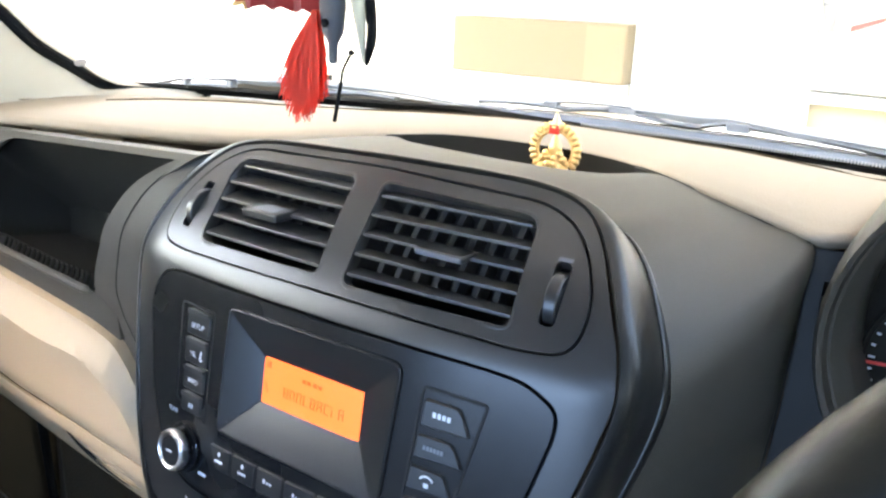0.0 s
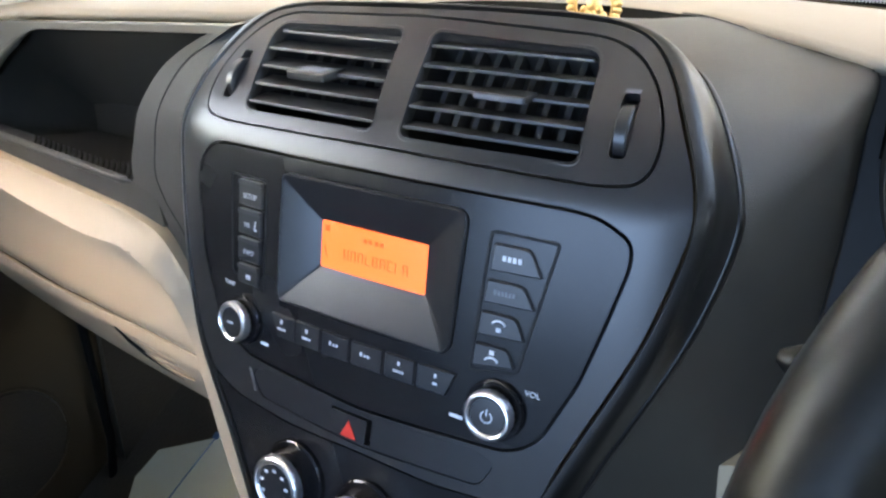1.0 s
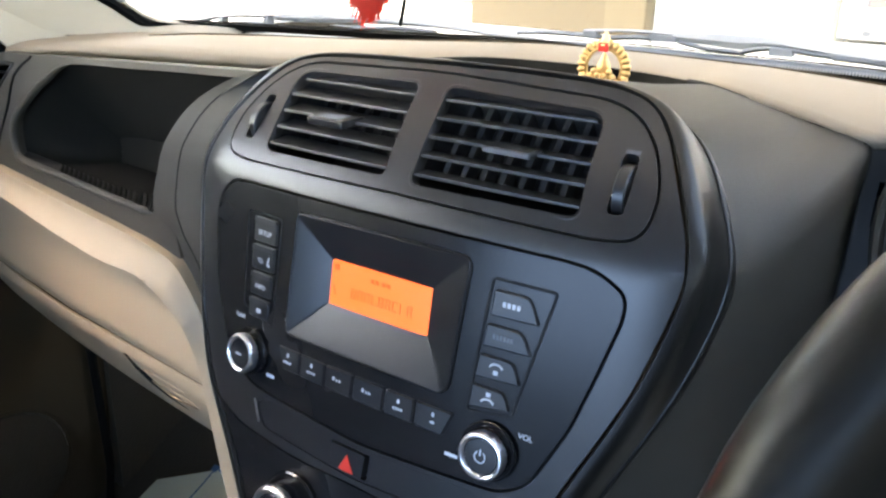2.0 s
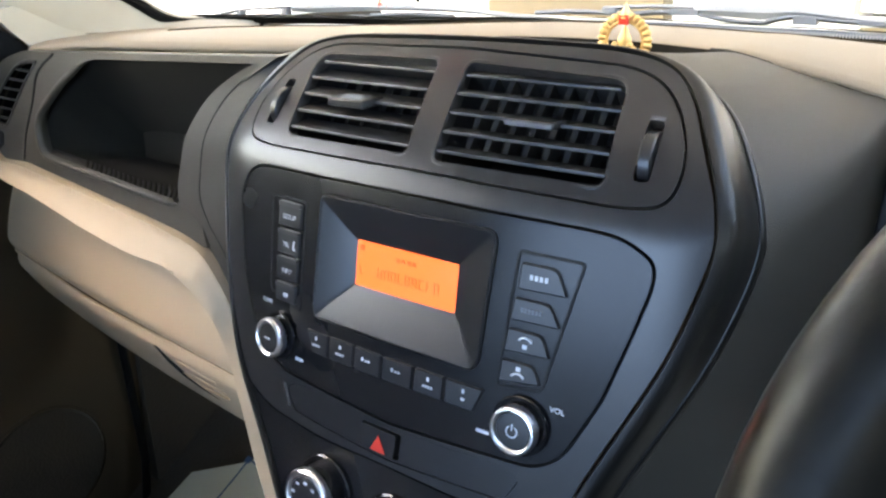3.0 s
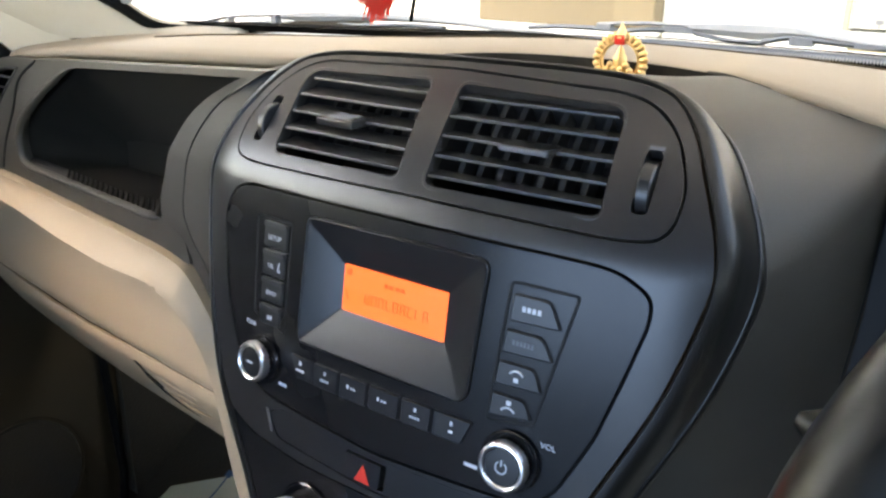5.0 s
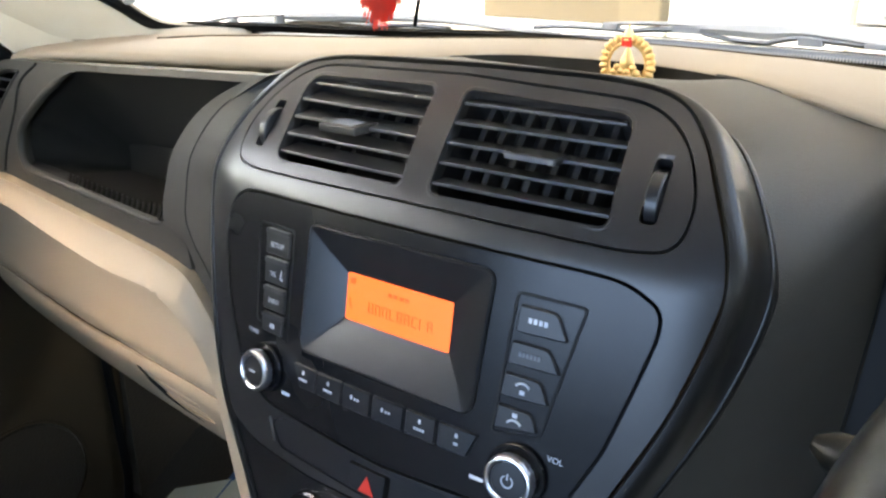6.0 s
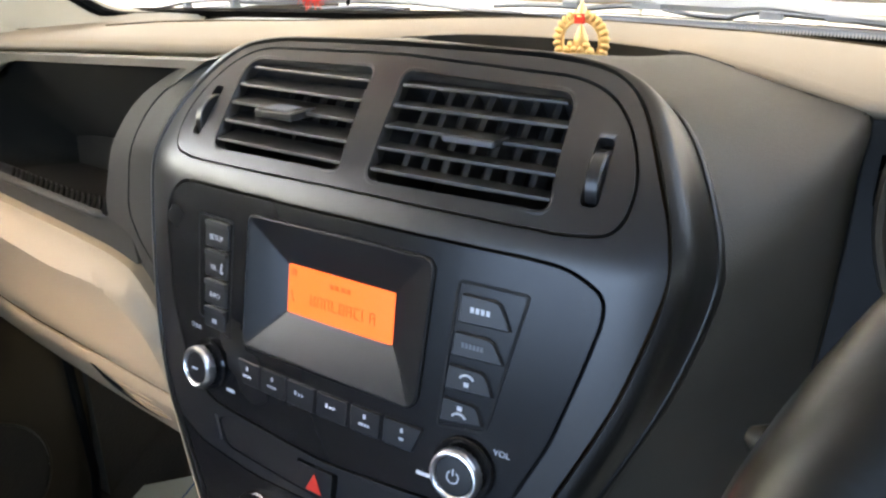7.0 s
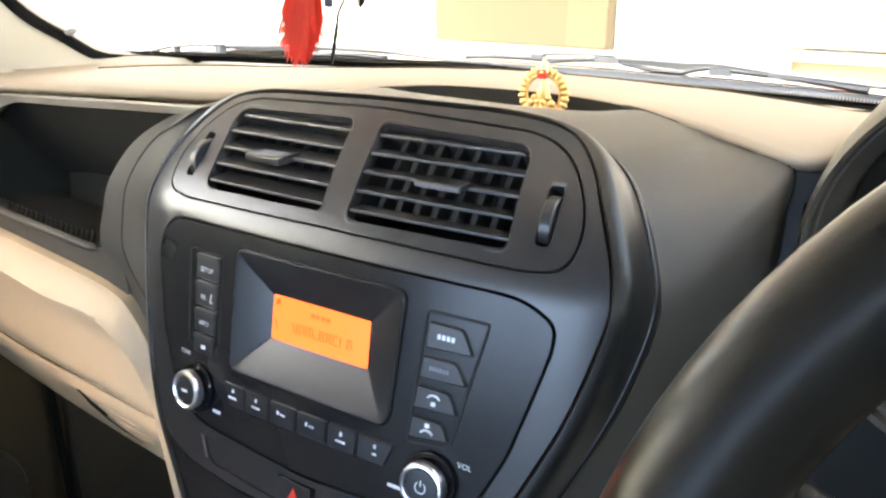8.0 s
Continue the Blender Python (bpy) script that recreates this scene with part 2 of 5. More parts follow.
def bow(u, v):
    w = 0.5 * (math.sqrt((v - 0.015) ** 2 + 0.007 ** 2) + v - 0.015)
    return 0.4 * u * u - 0.0005 + 4.0 * max(0.0, abs(u - 0.005) - 0.15) ** 2 + 1.35 * w ** 1.35


def con(u, v, d=0.0):
    h = 1e-4
    nu, nv = (bow(u + h, v) - bow(u - h, v)) / (2 * h), (bow(u, v + h) - bow(u, v - h)) / (2 * h)
    n = Vector((nu, -1, nv)).normalized()
    p = Vector((u, bow(u, v), v)) + n * d
    return Vector((p.x, p.y * math.cos(LEAN) + p.z * math.sin(LEAN), Z0 - p.y * math.sin(LEAN) + p.z * math.cos(LEAN)))


def con_flat(u, v, d=0.0):
    """As con, but sinking straight into the panel, without the sideways lean of its flanks."""
    h = 1e-4
    n = Vector((0, -1, (bow(u, v + h) - bow(u, v - h)) / (2 * h))).normalized()
    p = Vector((u, bow(u, v), v)) + n * d
    return Vector((p.x, p.y * math.cos(LEAN) + p.z * math.sin(LEAN), Z0 - p.y * math.sin(LEAN) + p.z * math.cos(LEAN)))


def con_pose(u, v, d=0.0):
    """Stands on the console at u, v: x along it, y up it, z out of it."""
    o = con(u, v, d)
    z = (con(u, v, d + 0.01) - o).normalized()
    x = (con(u + 0.001, v, d) - o).normalized()
    y = z.cross(x)
    return Matrix((( x.x, y.x, z.x, o.x), (x.y, y.y, z.y, o.y), (x.z, y.z, z.z, o.z), (0, 0, 0, 1)))


def grown(loop, off, top=1.0):
    """The outline pushed outwards by off along its normals (loop runs clockwise), by less where it faces up."""
    k, out = len(loop), []
    for i in range(k):
        a, b = Vector(loop[i - 1][:2]), Vector(loop[(i + 1) % k][:2])
        t = (b - a).normalized()
        o = off * (1 - (1 - top) * max(0.0, t.x) ** 4)
        out.append((loop[i][0] - t.y * o, loop[i][1] + t.x * o))
    return out


def evened(loop, n, rounds):
    """A closed outline cut into n equal steps and smoothed."""
    pts = [Vector(p[:2]) for p in loop]
    cum = [0.0]
    for a, b in zip(pts, pts[1:] + pts[:1]):
        cum.append(cum[-1] + (b - a).length)
    out, k = [], 0
    for i in range(n):
        s = cum[-1] * i / n
        while cum[k + 1] < s:
            k += 1
        out.append(pts[k].lerp(pts[(k + 1) % len(pts)], (s - cum[k]) / max(1e-9, cum[k + 1] - cum[k])))
    for _ in range(rounds):
        out = [(out[i - 1] + 2 * out[i] + out[(i + 1) % n]) / 4 for i in range(n)]
    return [tuple(p) for p in out]


def true_normals(ob):
    """Shades the front of a plate on the console by the console surface's own slope."""
    me, h = ob.data, 1e-4
    slope, front = [], []
    for vert in me.vertices:
        c = vert.co
        u, w, y = c.x, c.y * math.sin(LEAN) + (c.z - Z0) * math.cos(LEAN), c.y * math.cos(LEAN) - (c.z - Z0) * math.sin(LEAN)
        n = Vector(((bow(u + h, w) - bow(u - h, w)) / (2 * h), -1, (bow(u, w + h) - bow(u, w - h)) / (2 * h))).normalized()
        slope.append(Vector((n.x, n.y * math.cos(LEAN) + n.z * math.sin(LEAN), -n.y * math.sin(LEAN) + n.z * math.cos(LEAN))))
        front.append(y - bow(u, w) < 0.0016)
    ns = []
    for f in me.polygons:
        face = all(front[k] for k in f.vertices)
        ns += [tuple(slope[k] if face else f.normal) for k in f.vertices]
    me.normals_split_custom_set(ns)
    return ob
# ---- centre console ----
RSIDE = [(0, 0.107), (0.060, 0.1075), (0.095, 0.107), (0.120, 0.1045), (0.138, 0.0985), (0.153, 0.083)] + [(0.169, 0.054), (0.179, 0.034), (0.183, 0.016), (0.1822, 0.006), (0.179, -0.009), (0.1752, -0.025), (0.168, -0.051), (0.156, -0.080), (0.1425, -0.110), (0.1324, -0.134)]
LSIDE = [(0, 0.107), (0.055, 0.1055), (0.105, 0.1035), (0.137, 0.098), (0.153, 0.083)] + [(0.173, 0.054), (0.184, 0.026), (0.187, 0.003), (0.183, -0.03), (0.178, -0.059), (0.166, -0.1), (0.152, -0.135)]
OUT = fillet(twosided(RSIDE + [(0.120, -0.163), (0.1075, -0.190), (0.0935, -0.222), (0.0815, -0.252), (0.070, -0.33), (0, -0.33)], LSIDE + [(0.134, -0.163), (0.117, -0.190), (0.100, -0.222), (0.085, -0.252), (0.070, -0.33), (0, -0.33)]), 0.012, 4)
OUT = evened(OUT, 220, 5)
FACE = fillet(twosided(RSIDE + [(0.1265, -0.1525, 0.003), (0.106, -0.1635), (0.06, -0.168), (0, -0.1665)], LSIDE + [(0.1405, -0.1525, 0.003), (0.116, -0.1635), (0.06, -0.168), (0, -0.1665)]), 0.012, 4)
RADIO = fillet(twosided([(0, 0.0115), (0.1216, 0.0112), (0.1400, 0.0098, 0.014), (0.1567, 0.0005, 0.014), (0.1570, -0.012, 0.02), (0.1500, -0.040), (0.1387, -0.0795), (0.121, -0.118, 0.01), (0.105, -0.130, 0.01), (0, -0.136)], [(0, 0.0115), (0.1290, 0.0108), (0.1450, 0.0080, 0.012), (0.1565, -0.0060, 0.014), (0.1585, -0.020, 0.02), (0.1500, -0.070), (0.132, -0.112, 0.01), (0.105, -0.130, 0.01), (0, -0.136)]), 0.008, 5)
VENTS = fillet(mirrored([(0, 0.1015), (0.113, 0.098), (0.134, 0.0905), (0.150, 0.074), (0.160, 0.052), (0.158, 0.030, 0.014), (0.135, 0.0265), (0, 0.028)]), 0.012, 5)
STRIP = fillet(mirrored([(0, -0.1405), (0.085, -0.137), (0.097, -0.142), (0.088, -0.158), (0, -0.1625)]), 0.005, 3)
LOWER = fillet(twosided([(0, -0.1676), (0.06, -0.1691), (0.1065, -0.1646), (0.1245, -0.1545, 0.003), (0.1185, -0.164), (0.106, -0.190), (0.092, -0.222), (0.080, -0.252), (0.069, -0.33), (0, -0.33)], [(0, -0.1676), (0.06, -0.1691), (0.1165, -0.1646), (0.1385, -0.1545, 0.003), (0.1325, -0.164), (0.1155, -0.190), (0.0985, -0.222), (0.0835, -0.252), (0.069, -0.33), (0, -0.33)]), 0.008, 4)


def flared(off, top=1.0):
    """The outline grown outwards, more so on the passenger's side and round the upper right shoulder."""
    out = []
    for p, q in zip(OUT, grown(OUT, off, top)):
        f = min(1.0, max(0.0, (p[1] - 0.005) / 0.055))
        k = 1.1 if p[0] < 0.005 else 1.0 + 0.12 * f * f * (3 - 2 * f)
        out.append((p[0] + (q[0] - p[0]) * k, p[1] + (q[1] - p[1]) * k))
    return evened(out, len(out), 4)


console = thing("centre_console", "black grained plastic centre console with radio and vents", "console")
BEZEL = fillet([(-0.0655, 0.0015, 0.006), (0.0735, 0.0025, 0.009), (0.0685, -0.078, 0.007), (0.0635, -0.084, 0.004), (-0.0645, -0.0835, 0.004), (-0.068, -0.078, 0.006)], 0.006, 5)
LCD = fillet([(-0.037, -0.0245), (0.044, -0.0245), (0.044, -0.0548), (-0.037, -0.0548)], 0.0018, 3)
VENT_L = fillet([(-0.1185, 0.0912, 0.014), (-0.0095, 0.0935), (-0.0030, 0.0358), (-0.1130, 0.0348, 0.008)], 0.006, 5)
VENT_R = fillet([(0.0128, 0.0938), (0.1195, 0.0910, 0.010), (0.1268, 0.0350), (0.0178, 0.0345)], 0.006, 5)
WHEEL_SLOT_L = fillet([(-0.1375, 0.0715), (-0.1285, 0.0715), (-0.1310, 0.040), (-0.1400, 0.040)], 0.003, 3)
WHEEL_SLOT_R = fillet([(0.1385, 0.0715), (0.1475, 0.0715), (0.1500, 0.040), (0.1410, 0.040)], 0.003, 3)
true_normals(part("face_panel", slab(con, FACE, (grown(RADIO, 0.0021), grown(VENTS, 0.0016), grown(STRIP, 0.0005)), 0.0, -0.006, (0.008, 0.008)), SATIN, console))
true_normals(part("lower_panel", slab(con, LOWER, (), 0.0, -0.006, (0.01, 0.012)), FASCIA, console))
part("backing", slab(con, grown(OUT, -0.003), (grown(VENTS, -0.006), grown(BEZEL, 0.004)), -0.0062, -0.0072, (0.03, 0.02)), GAP, console)
part("surround", funnel(con_flat, [(grown(OUT, 0.0016), -0.006), (grown(OUT, 0.0016), -0.0006), (grown(OUT, 0.0026, 0.7), 0.0009), (grown(OUT, 0.0055, 0.5), 0.0009), (grown(OUT, 0.0080, 0.42), 0.0001), (grown(OUT, 0.0097, 0.4), -0.0018), (grown(OUT, 0.0111, 0.37), -0.0045), (flared(0.0122, 0.33), -0.0080), (flared(0.0134, 0.30), -0.0120), (flared(0.0146, 0.27), -0.0170), (flared(0.0155, 0.25), -0.0225), (flared(0.0163, 0.25), -0.0221), (flared(0.0172, 0.25), -0.0225), (flared(0.0178, 0.25), -0.0240), (flared(0.0182, 0.25), -0.034)], False), RIMMAT, console, "smooth black raised surround", sharp=38)

# radio unit
radio = thing("car_radio", "black car radio with orange display and two chrome knobs", "radio")
holes_r = [grown(BEZEL, 0.0004)]
true_normals(part("fascia", slab(con, RADIO, holes_r, 0.0004, -0.006, (0.012, 0.012)), FASCIA, radio))
part("display_bezel", funnel(con, [(BEZEL, -0.004), (BEZEL, 0.0018), (grown(BEZEL, -0.0012), 0.0026), (grown(BEZEL, -0.0030), 0.0022), ([(float(np.interp(p[0], (-0.0645, 0.0635), (-0.037, 0.044))), float(np.interp(p[1], (-0.0835, 0.0015), (-0.0548, -0.0245)))) for p in BEZEL], -0.0068)], False), BEZELMAT, radio, "sloping black frame round the display", sharp=25)
def label_text(body, size, m, material, parent, name="lettering"):
    cu = bpy.data.curves.new(name, "FONT")
    cu.body, cu.size, cu.align_x, cu.align_y, cu.extrude = body, size, "CENTER", "CENTER", 0.00008
    tmp = bpy.data.objects.new(name, cu)
    scene.collection.objects.link(tmp)
    me = bpy.data.meshes.new_from_object(tmp.evaluated_get(bpy.context.evaluated_depsgraph_get()))
    bpy.data.objects.remove(tmp)
    me.materials.append(material)
    ob = new(name, me)
    ob.matrix_world = m
    ob.parent = parent
    return ob


def bar(u, v, w, h, parent, material=None, d=0.0008, name="marking", rot=0):
    m = con_pose(u, v, d) @ pose(0, 0, 0, 0, 0, rot)
    return part(name, box(-w / 2, w / 2, -h / 2, h / 2, -0.0001, 0.0001, m=m), material or PRINT, parent)


lcd = part("display", slab(con, LCD, (), -0.0065, -0.0075, (0.03, 0.03)), SCREEN, radio, "orange backlit display")


def key(outline, parent, top=0.0022, name="key", r=0.0015):
    loop = fillet(outline, r, 4)
    bm = funnel(con, [(loop, -0.002), (loop, top - 0.0006), (grown(loop, -0.0006), top)])
    return part(name, bm, KEYMAT, parent)


# left column of four keys
LK = [(-0.107, -0.0835, -0.0115, -0.0265), (-0.107, -0.0845, -0.0310, -0.0460), (-0.107, -0.0850, -0.0505, -0.0645), (-0.107, -0.0860, -0.0690, -0.0805)]
part("key_tray", slab(con, fillet([(-0.1165, -0.0065), (-0.080, -0.0065), (-0.081, -0.085), (-0.1145, -0.0755)], 0.003, 3), [fillet([(-0.1155, -0.0075), (-0.081, -0.0075), (-0.082, -0.084), (-0.1137, -0.0747)], 0.003, 3)], 0.0009, -0.001), GAP, radio)
for a, b, t, u in LK:
    key([(a, t), (b, t), (b, u), (a, u)], radio)
    part("key_lip", slab(con, fillet([(a + 0.001, t + 0.002), (b, t + 0.002), (b, t - 0.001), (a + 0.001, t - 0.001)], 0.0008, 2), (), 0.0034, 0.0), DARK, radio)
# right column of four keys, cut slantwise
RK = [((0.090, -0.0125), (0.1115, -0.0125, 0.004), (0.1185, -0.0265, 0.001), (0.089, -0.0275)), ((0.088, -0.0330), (0.1095, -0.0330, 0.004), (0.1165, -0.0450, 0.001), (0.0868, -0.0460)),
      ((0.086, -0.0515), (0.107, -0.0515, 0.004), (0.1125, -0.0635, 0.001), (0.0845, -0.0650)), ((0.084, -0.0705), (0.104, -0.0705, 0.004), (0.1085, -0.0805, 0.001), (0.083, -0.0840))]
RB = [(0.0865, -0.0055), (0.1275, -0.0055), (0.1105, -0.0845), (0.0805, -0.0890)]
part("key_tray", slab(con, fillet(RB, 0.004, 3), [grown(fillet(RB, 0.004, 3), -0.0017)], 0.0009, -0.001), GAP, radio)
for o in RK:
    key(o, radio)
    part("key_gap", slab(con, grown(fillet(o, 0.0015, 4), 0.0007), (), 0.0008, -0.001), GAP, radio)
# row of six keys
XS = [(-0.0722, -0.0512), (-0.0496, -0.0279), (-0.0262, -0.0036), (-0.0018, 0.0222), (0.0241, 0.0457), (0.0477, 0.0737)]
for i, (a, b) in enumerate(XS):
    lo_a, lo_b = (a + 0.006 if i == 0 else a), (b - 0.006 if i == 5 else b)
    o = [(a, -0.0932), (b, -0.0932), (lo_b, -0.1085), (lo_a, -0.1085)]
    key(o, radio)
    part("key_gap", slab(con, grown(fillet(o, 0.0015, 4), 0.0007), (), 0.0007, -0.001), GAP, radio)


def knob(u, v, parent, r, h, name="knob"):
    m = con_pose(u, v)
    base = part(name, turned([(r * 1.22, -0.002), (r * 1.22, 0.003), (r * 1.16, 0.004), (r * 0.98, 0.004), (r * 0.96, h - 0.002), (r * 0.9, h)], m), GLOSS, parent, "black knob")
    part("chrome_ring", turned([(r * 0.97, h - 0.006), (r * 1.0, h - 0.003), (r * 0.99, h - 0.0014), (r * 0.96, h - 0.0002), (r * 0.91, h + 0.0006), (r * 0.85, h + 0.0008), (r * 0.79, h + 0.0003), (r * 0.75, h - 0.0006), (r * 0.74, h - 0.002)], m, 22), CHROME, base, "facetted chrome ring", sharp=9)
    part("knob_cap", turned([(r * 0.75, h - 0.0012), (r * 0.70, h - 0.0004), (0, h)], m), KEYMAT, base)
    return base


kl = knob(-0.100, -0.106, radio, 0.0142, 0.013)
kr = knob(0.100, -0.107, radio, 0.0148, 0.013)
kr_face = con_pose(0.100, -0.107, 0.0133)
bm = bmesh.new()
for k in range(14):
    a0, a1 = radians(120 + k * 300 / 14), radians(120 + (k + 1) * 300 / 14)
    pts = [(0.0030 * math.cos(a0), 0.0030 * math.sin(a0)), (0.0030 * math.cos(a1), 0.0030 * math.sin(a1)), (0.0038 * math.cos(a1), 0.0038 * math.sin(a1)), (0.0038 * math.cos(a0), 0.0038 * math.sin(a0))]
    bm.faces.new([bm.verts.new(kr_face @ Vector((x, y, 0))) for x, y in pts])
box(-0.0004, 0.0004, 0.0008, 0.0046, -0.0001, 0.0001, bm, kr_face)
part("power_mark", bm, PRINT, kr)
part("marking", box(-0.003, 0.003, -0.0007, 0.0007, 0, 0.0002, m=con_pose(-0.100, -0.106, 0.0133)), PRINT, kl)

# lettering and marks of the radio
label_text("SETUP", 0.0050, con_pose(-0.0950, -0.0200, 0.0026), PRINT, radio)
label_text("TUNE", 0.0042, con_pose(-0.117, -0.0845, 0.0008), PRINT, radio)
label_text("VOL", 0.0048, con_pose(0.1205, -0.0925, 0.0008), PRINT, radio)
label_text("TEL", 0.0044, con_pose(-0.0975, -0.0395, 0.0026), PRINT, radio)
bar(-0.0895, -0.0385, 0.0012, 0.006, radio, None, 0.0026, rot=-12)
bar(-0.0888, -0.0415, 0.0024, 0.0016, radio, None, 0.0026)
label_text("INFO", 0.0046, con_pose(-0.0955, -0.0580, 0.0026), PRINT, radio)
for du in (-0.0013, 0.0013):
    bar(-0.0955 + du, -0.0752, 0.0019, 0.0030, radio, None, 0.0026)
bar(-0.0795, -0.1185, 0.008, 0.0022, radio)
bar(0.0755, -0.1190, 0.009, 0.0022, radio)
for du in (-0.0045, -0.0015, 0.0015, 0.0045):
    bar(0.1015 + du, -0.0195, 0.0021, 0.0030, radio, None, 0.0026)
for du in (-0.0055, -0.0033, -0.0011, 0.0011, 0.0033, 0.0055):
    bar(0.0990 + du, -0.0390, 0.0016, 0.0028, radio, DIMPRINT, 0.0026)
for (u, v) in ((0.0975, -0.0570), (0.0950, -0.0790)):
    mm = con_pose(u, v, 0.0026)
    arc = [mm @ Vector((0.0042 * math.cos(radians(a)), 0.0032 * math.sin(radians(a)) - 0.001, 0)) for a in range(20, 161, 20)]
    part("marking", tube(arc, 0.0007, 6), PRINT, radio, "white handset symbol")
    bar(u, v - 0.003 if v > -0.06 else v + 0.005, 0.003, 0.0026, radio, None, 0.0026)
for i, (a, b) in enumerate(XS):
    c = (a + b) / 2
    if i in (0, 1, 4, 5):
        bar(c, -0.0975, 0.0018, 0.0026, radio, None, 0.0026)
        for du in ((-0.003, -0.001, 0.001, 0.003) if i != 5 else (0,)):
            bar(c + du, -0.1025, 0.0014 if i != 5 else 0.0030, 0.0016, radio, None, 0.0026)
    else:
        bar(c - 0.0034, -0.0995, 0.0016, 0.0026, radio, None, 0.0026)
        for du in (0.0, 0.0024):
            mt = con_pose(c + du, -0.1000, 0.0026)
            bm = bmesh.new()
            bm.faces.new([bm.verts.new(mt @ Vector(q)) for q in ((-0.0011, 0.0012, 0), (0.0011, 0, 0), (-0.0011, -0.0012, 0))])
            part('marking', bm, PRINT, radio)
# dot-matrix marks on the display: unreadable strokes, some missing in each place
seg = random.Random(11)
for i in range(9):
    u = -0.0165 + i * 0.0057
    for du, dv, w, h in ((-0.0016, 0, 0.0008, 0.0066), (0.0016, 0, 0.0008, 0.0066), (0, 0.0030, 0.0030, 0.0008), (0, 0, 0.0030, 0.0008), (0, -0.0030, 0.0030, 0.0008)):
        if seg.random() < 0.62:
            bar(u + du, -0.0432 + dv, w, h, lcd, SEGMENT, -0.0064)
for du in (-0.006, -0.002, 0.003, 0.007):
    bar(0.004 + du, -0.0315, 0.0026, 0.0026, lcd, SEGMENT, -0.0064)
bar(-0.0325, -0.0290, 0.004, 0.0040, lcd, SEGMENT, -0.0064)
bar(-0.0335, -0.0440, 0.0012, 0.0070, lcd, SEGMENT, -0.0064, rot=18)

# hazard strip
strip = thing("switch_strip", "black switch strip with red hazard triangle below radio", "switch panel")
part("strip_plate", slab(con, STRIP, [fillet([(-0.0175, -0.1425), (0.0160, -0.1425), (0.0150, -0.1605), (-0.0165, -0.1605)], 0.002, 3)], -0.0006, -0.006), KEYMAT, strip, bevel=0.0008)
hz = part("hazard_button", slab(con, fillet([(-0.0165, -0.1435), (0.0125, -0.1435), (0.0115, -0.1598), (-0.0155, -0.1598)], 0.002, 3), (), 0.0006, -0.005, (0.02, 0.01)), KEYMAT, strip, bevel=0.0008)
m = con_pose(-0.0015, -0.1535, 0.0008)
bm = bmesh.new()
vs = [bm.verts.new(m @ Vector(p)) for p in ((-0.0065, -0.0058, 0), (0.0065, -0.0058, 0), (0, 0.0062, 0))]
g = bmesh.ops.extrude_face_region(bm, geom=[bm.faces.new(vs)])
bmesh.ops.translate(bm, vec=m.to_3x3() @ Vector((0, 0, 0.0003)), verts=[v for v in g["geom"] if isinstance(v, bmesh.types.BMVert)])
part("hazard_triangle", bm, REDKEY, hz, "red warning triangle")
# bright sliver that draws the glint at the strip's left end
part("end_glint", slab(con, fillet([(-0.0955, -0.1405), (-0.0935, -0.1405), (-0.0875, -0.1560), (-0.0890, -0.1560)], 0.0006, 2), (), 0.0006, -0.004), CHROME, strip, "chrome sliver drawn for a slanted glint")

# climate knobs
climate = thing("climate_panel", "black climate control knobs with chrome rims", "climate control")
for u in (-0.045, 0.018, 0.074):
    k = knob(u, -0.2035 if u < 0 or u > 0.05 else -0.2085, climate, 0.021, 0.021, "climate_knob")
    for a in range(210, -31, -40):
        mm = con_pose(u, -0.2035 if u < 0 or u > 0.05 else -0.2085, 0.0214)
        part("marking", box(-0.0016, 0.0016, -0.0010, 0.0010, 0, 0.0002, m=mm @ pose(0.0115 * math.cos(radians(a)), 0.0115 * math.sin(radians(a)), 0)), PRINT, k)

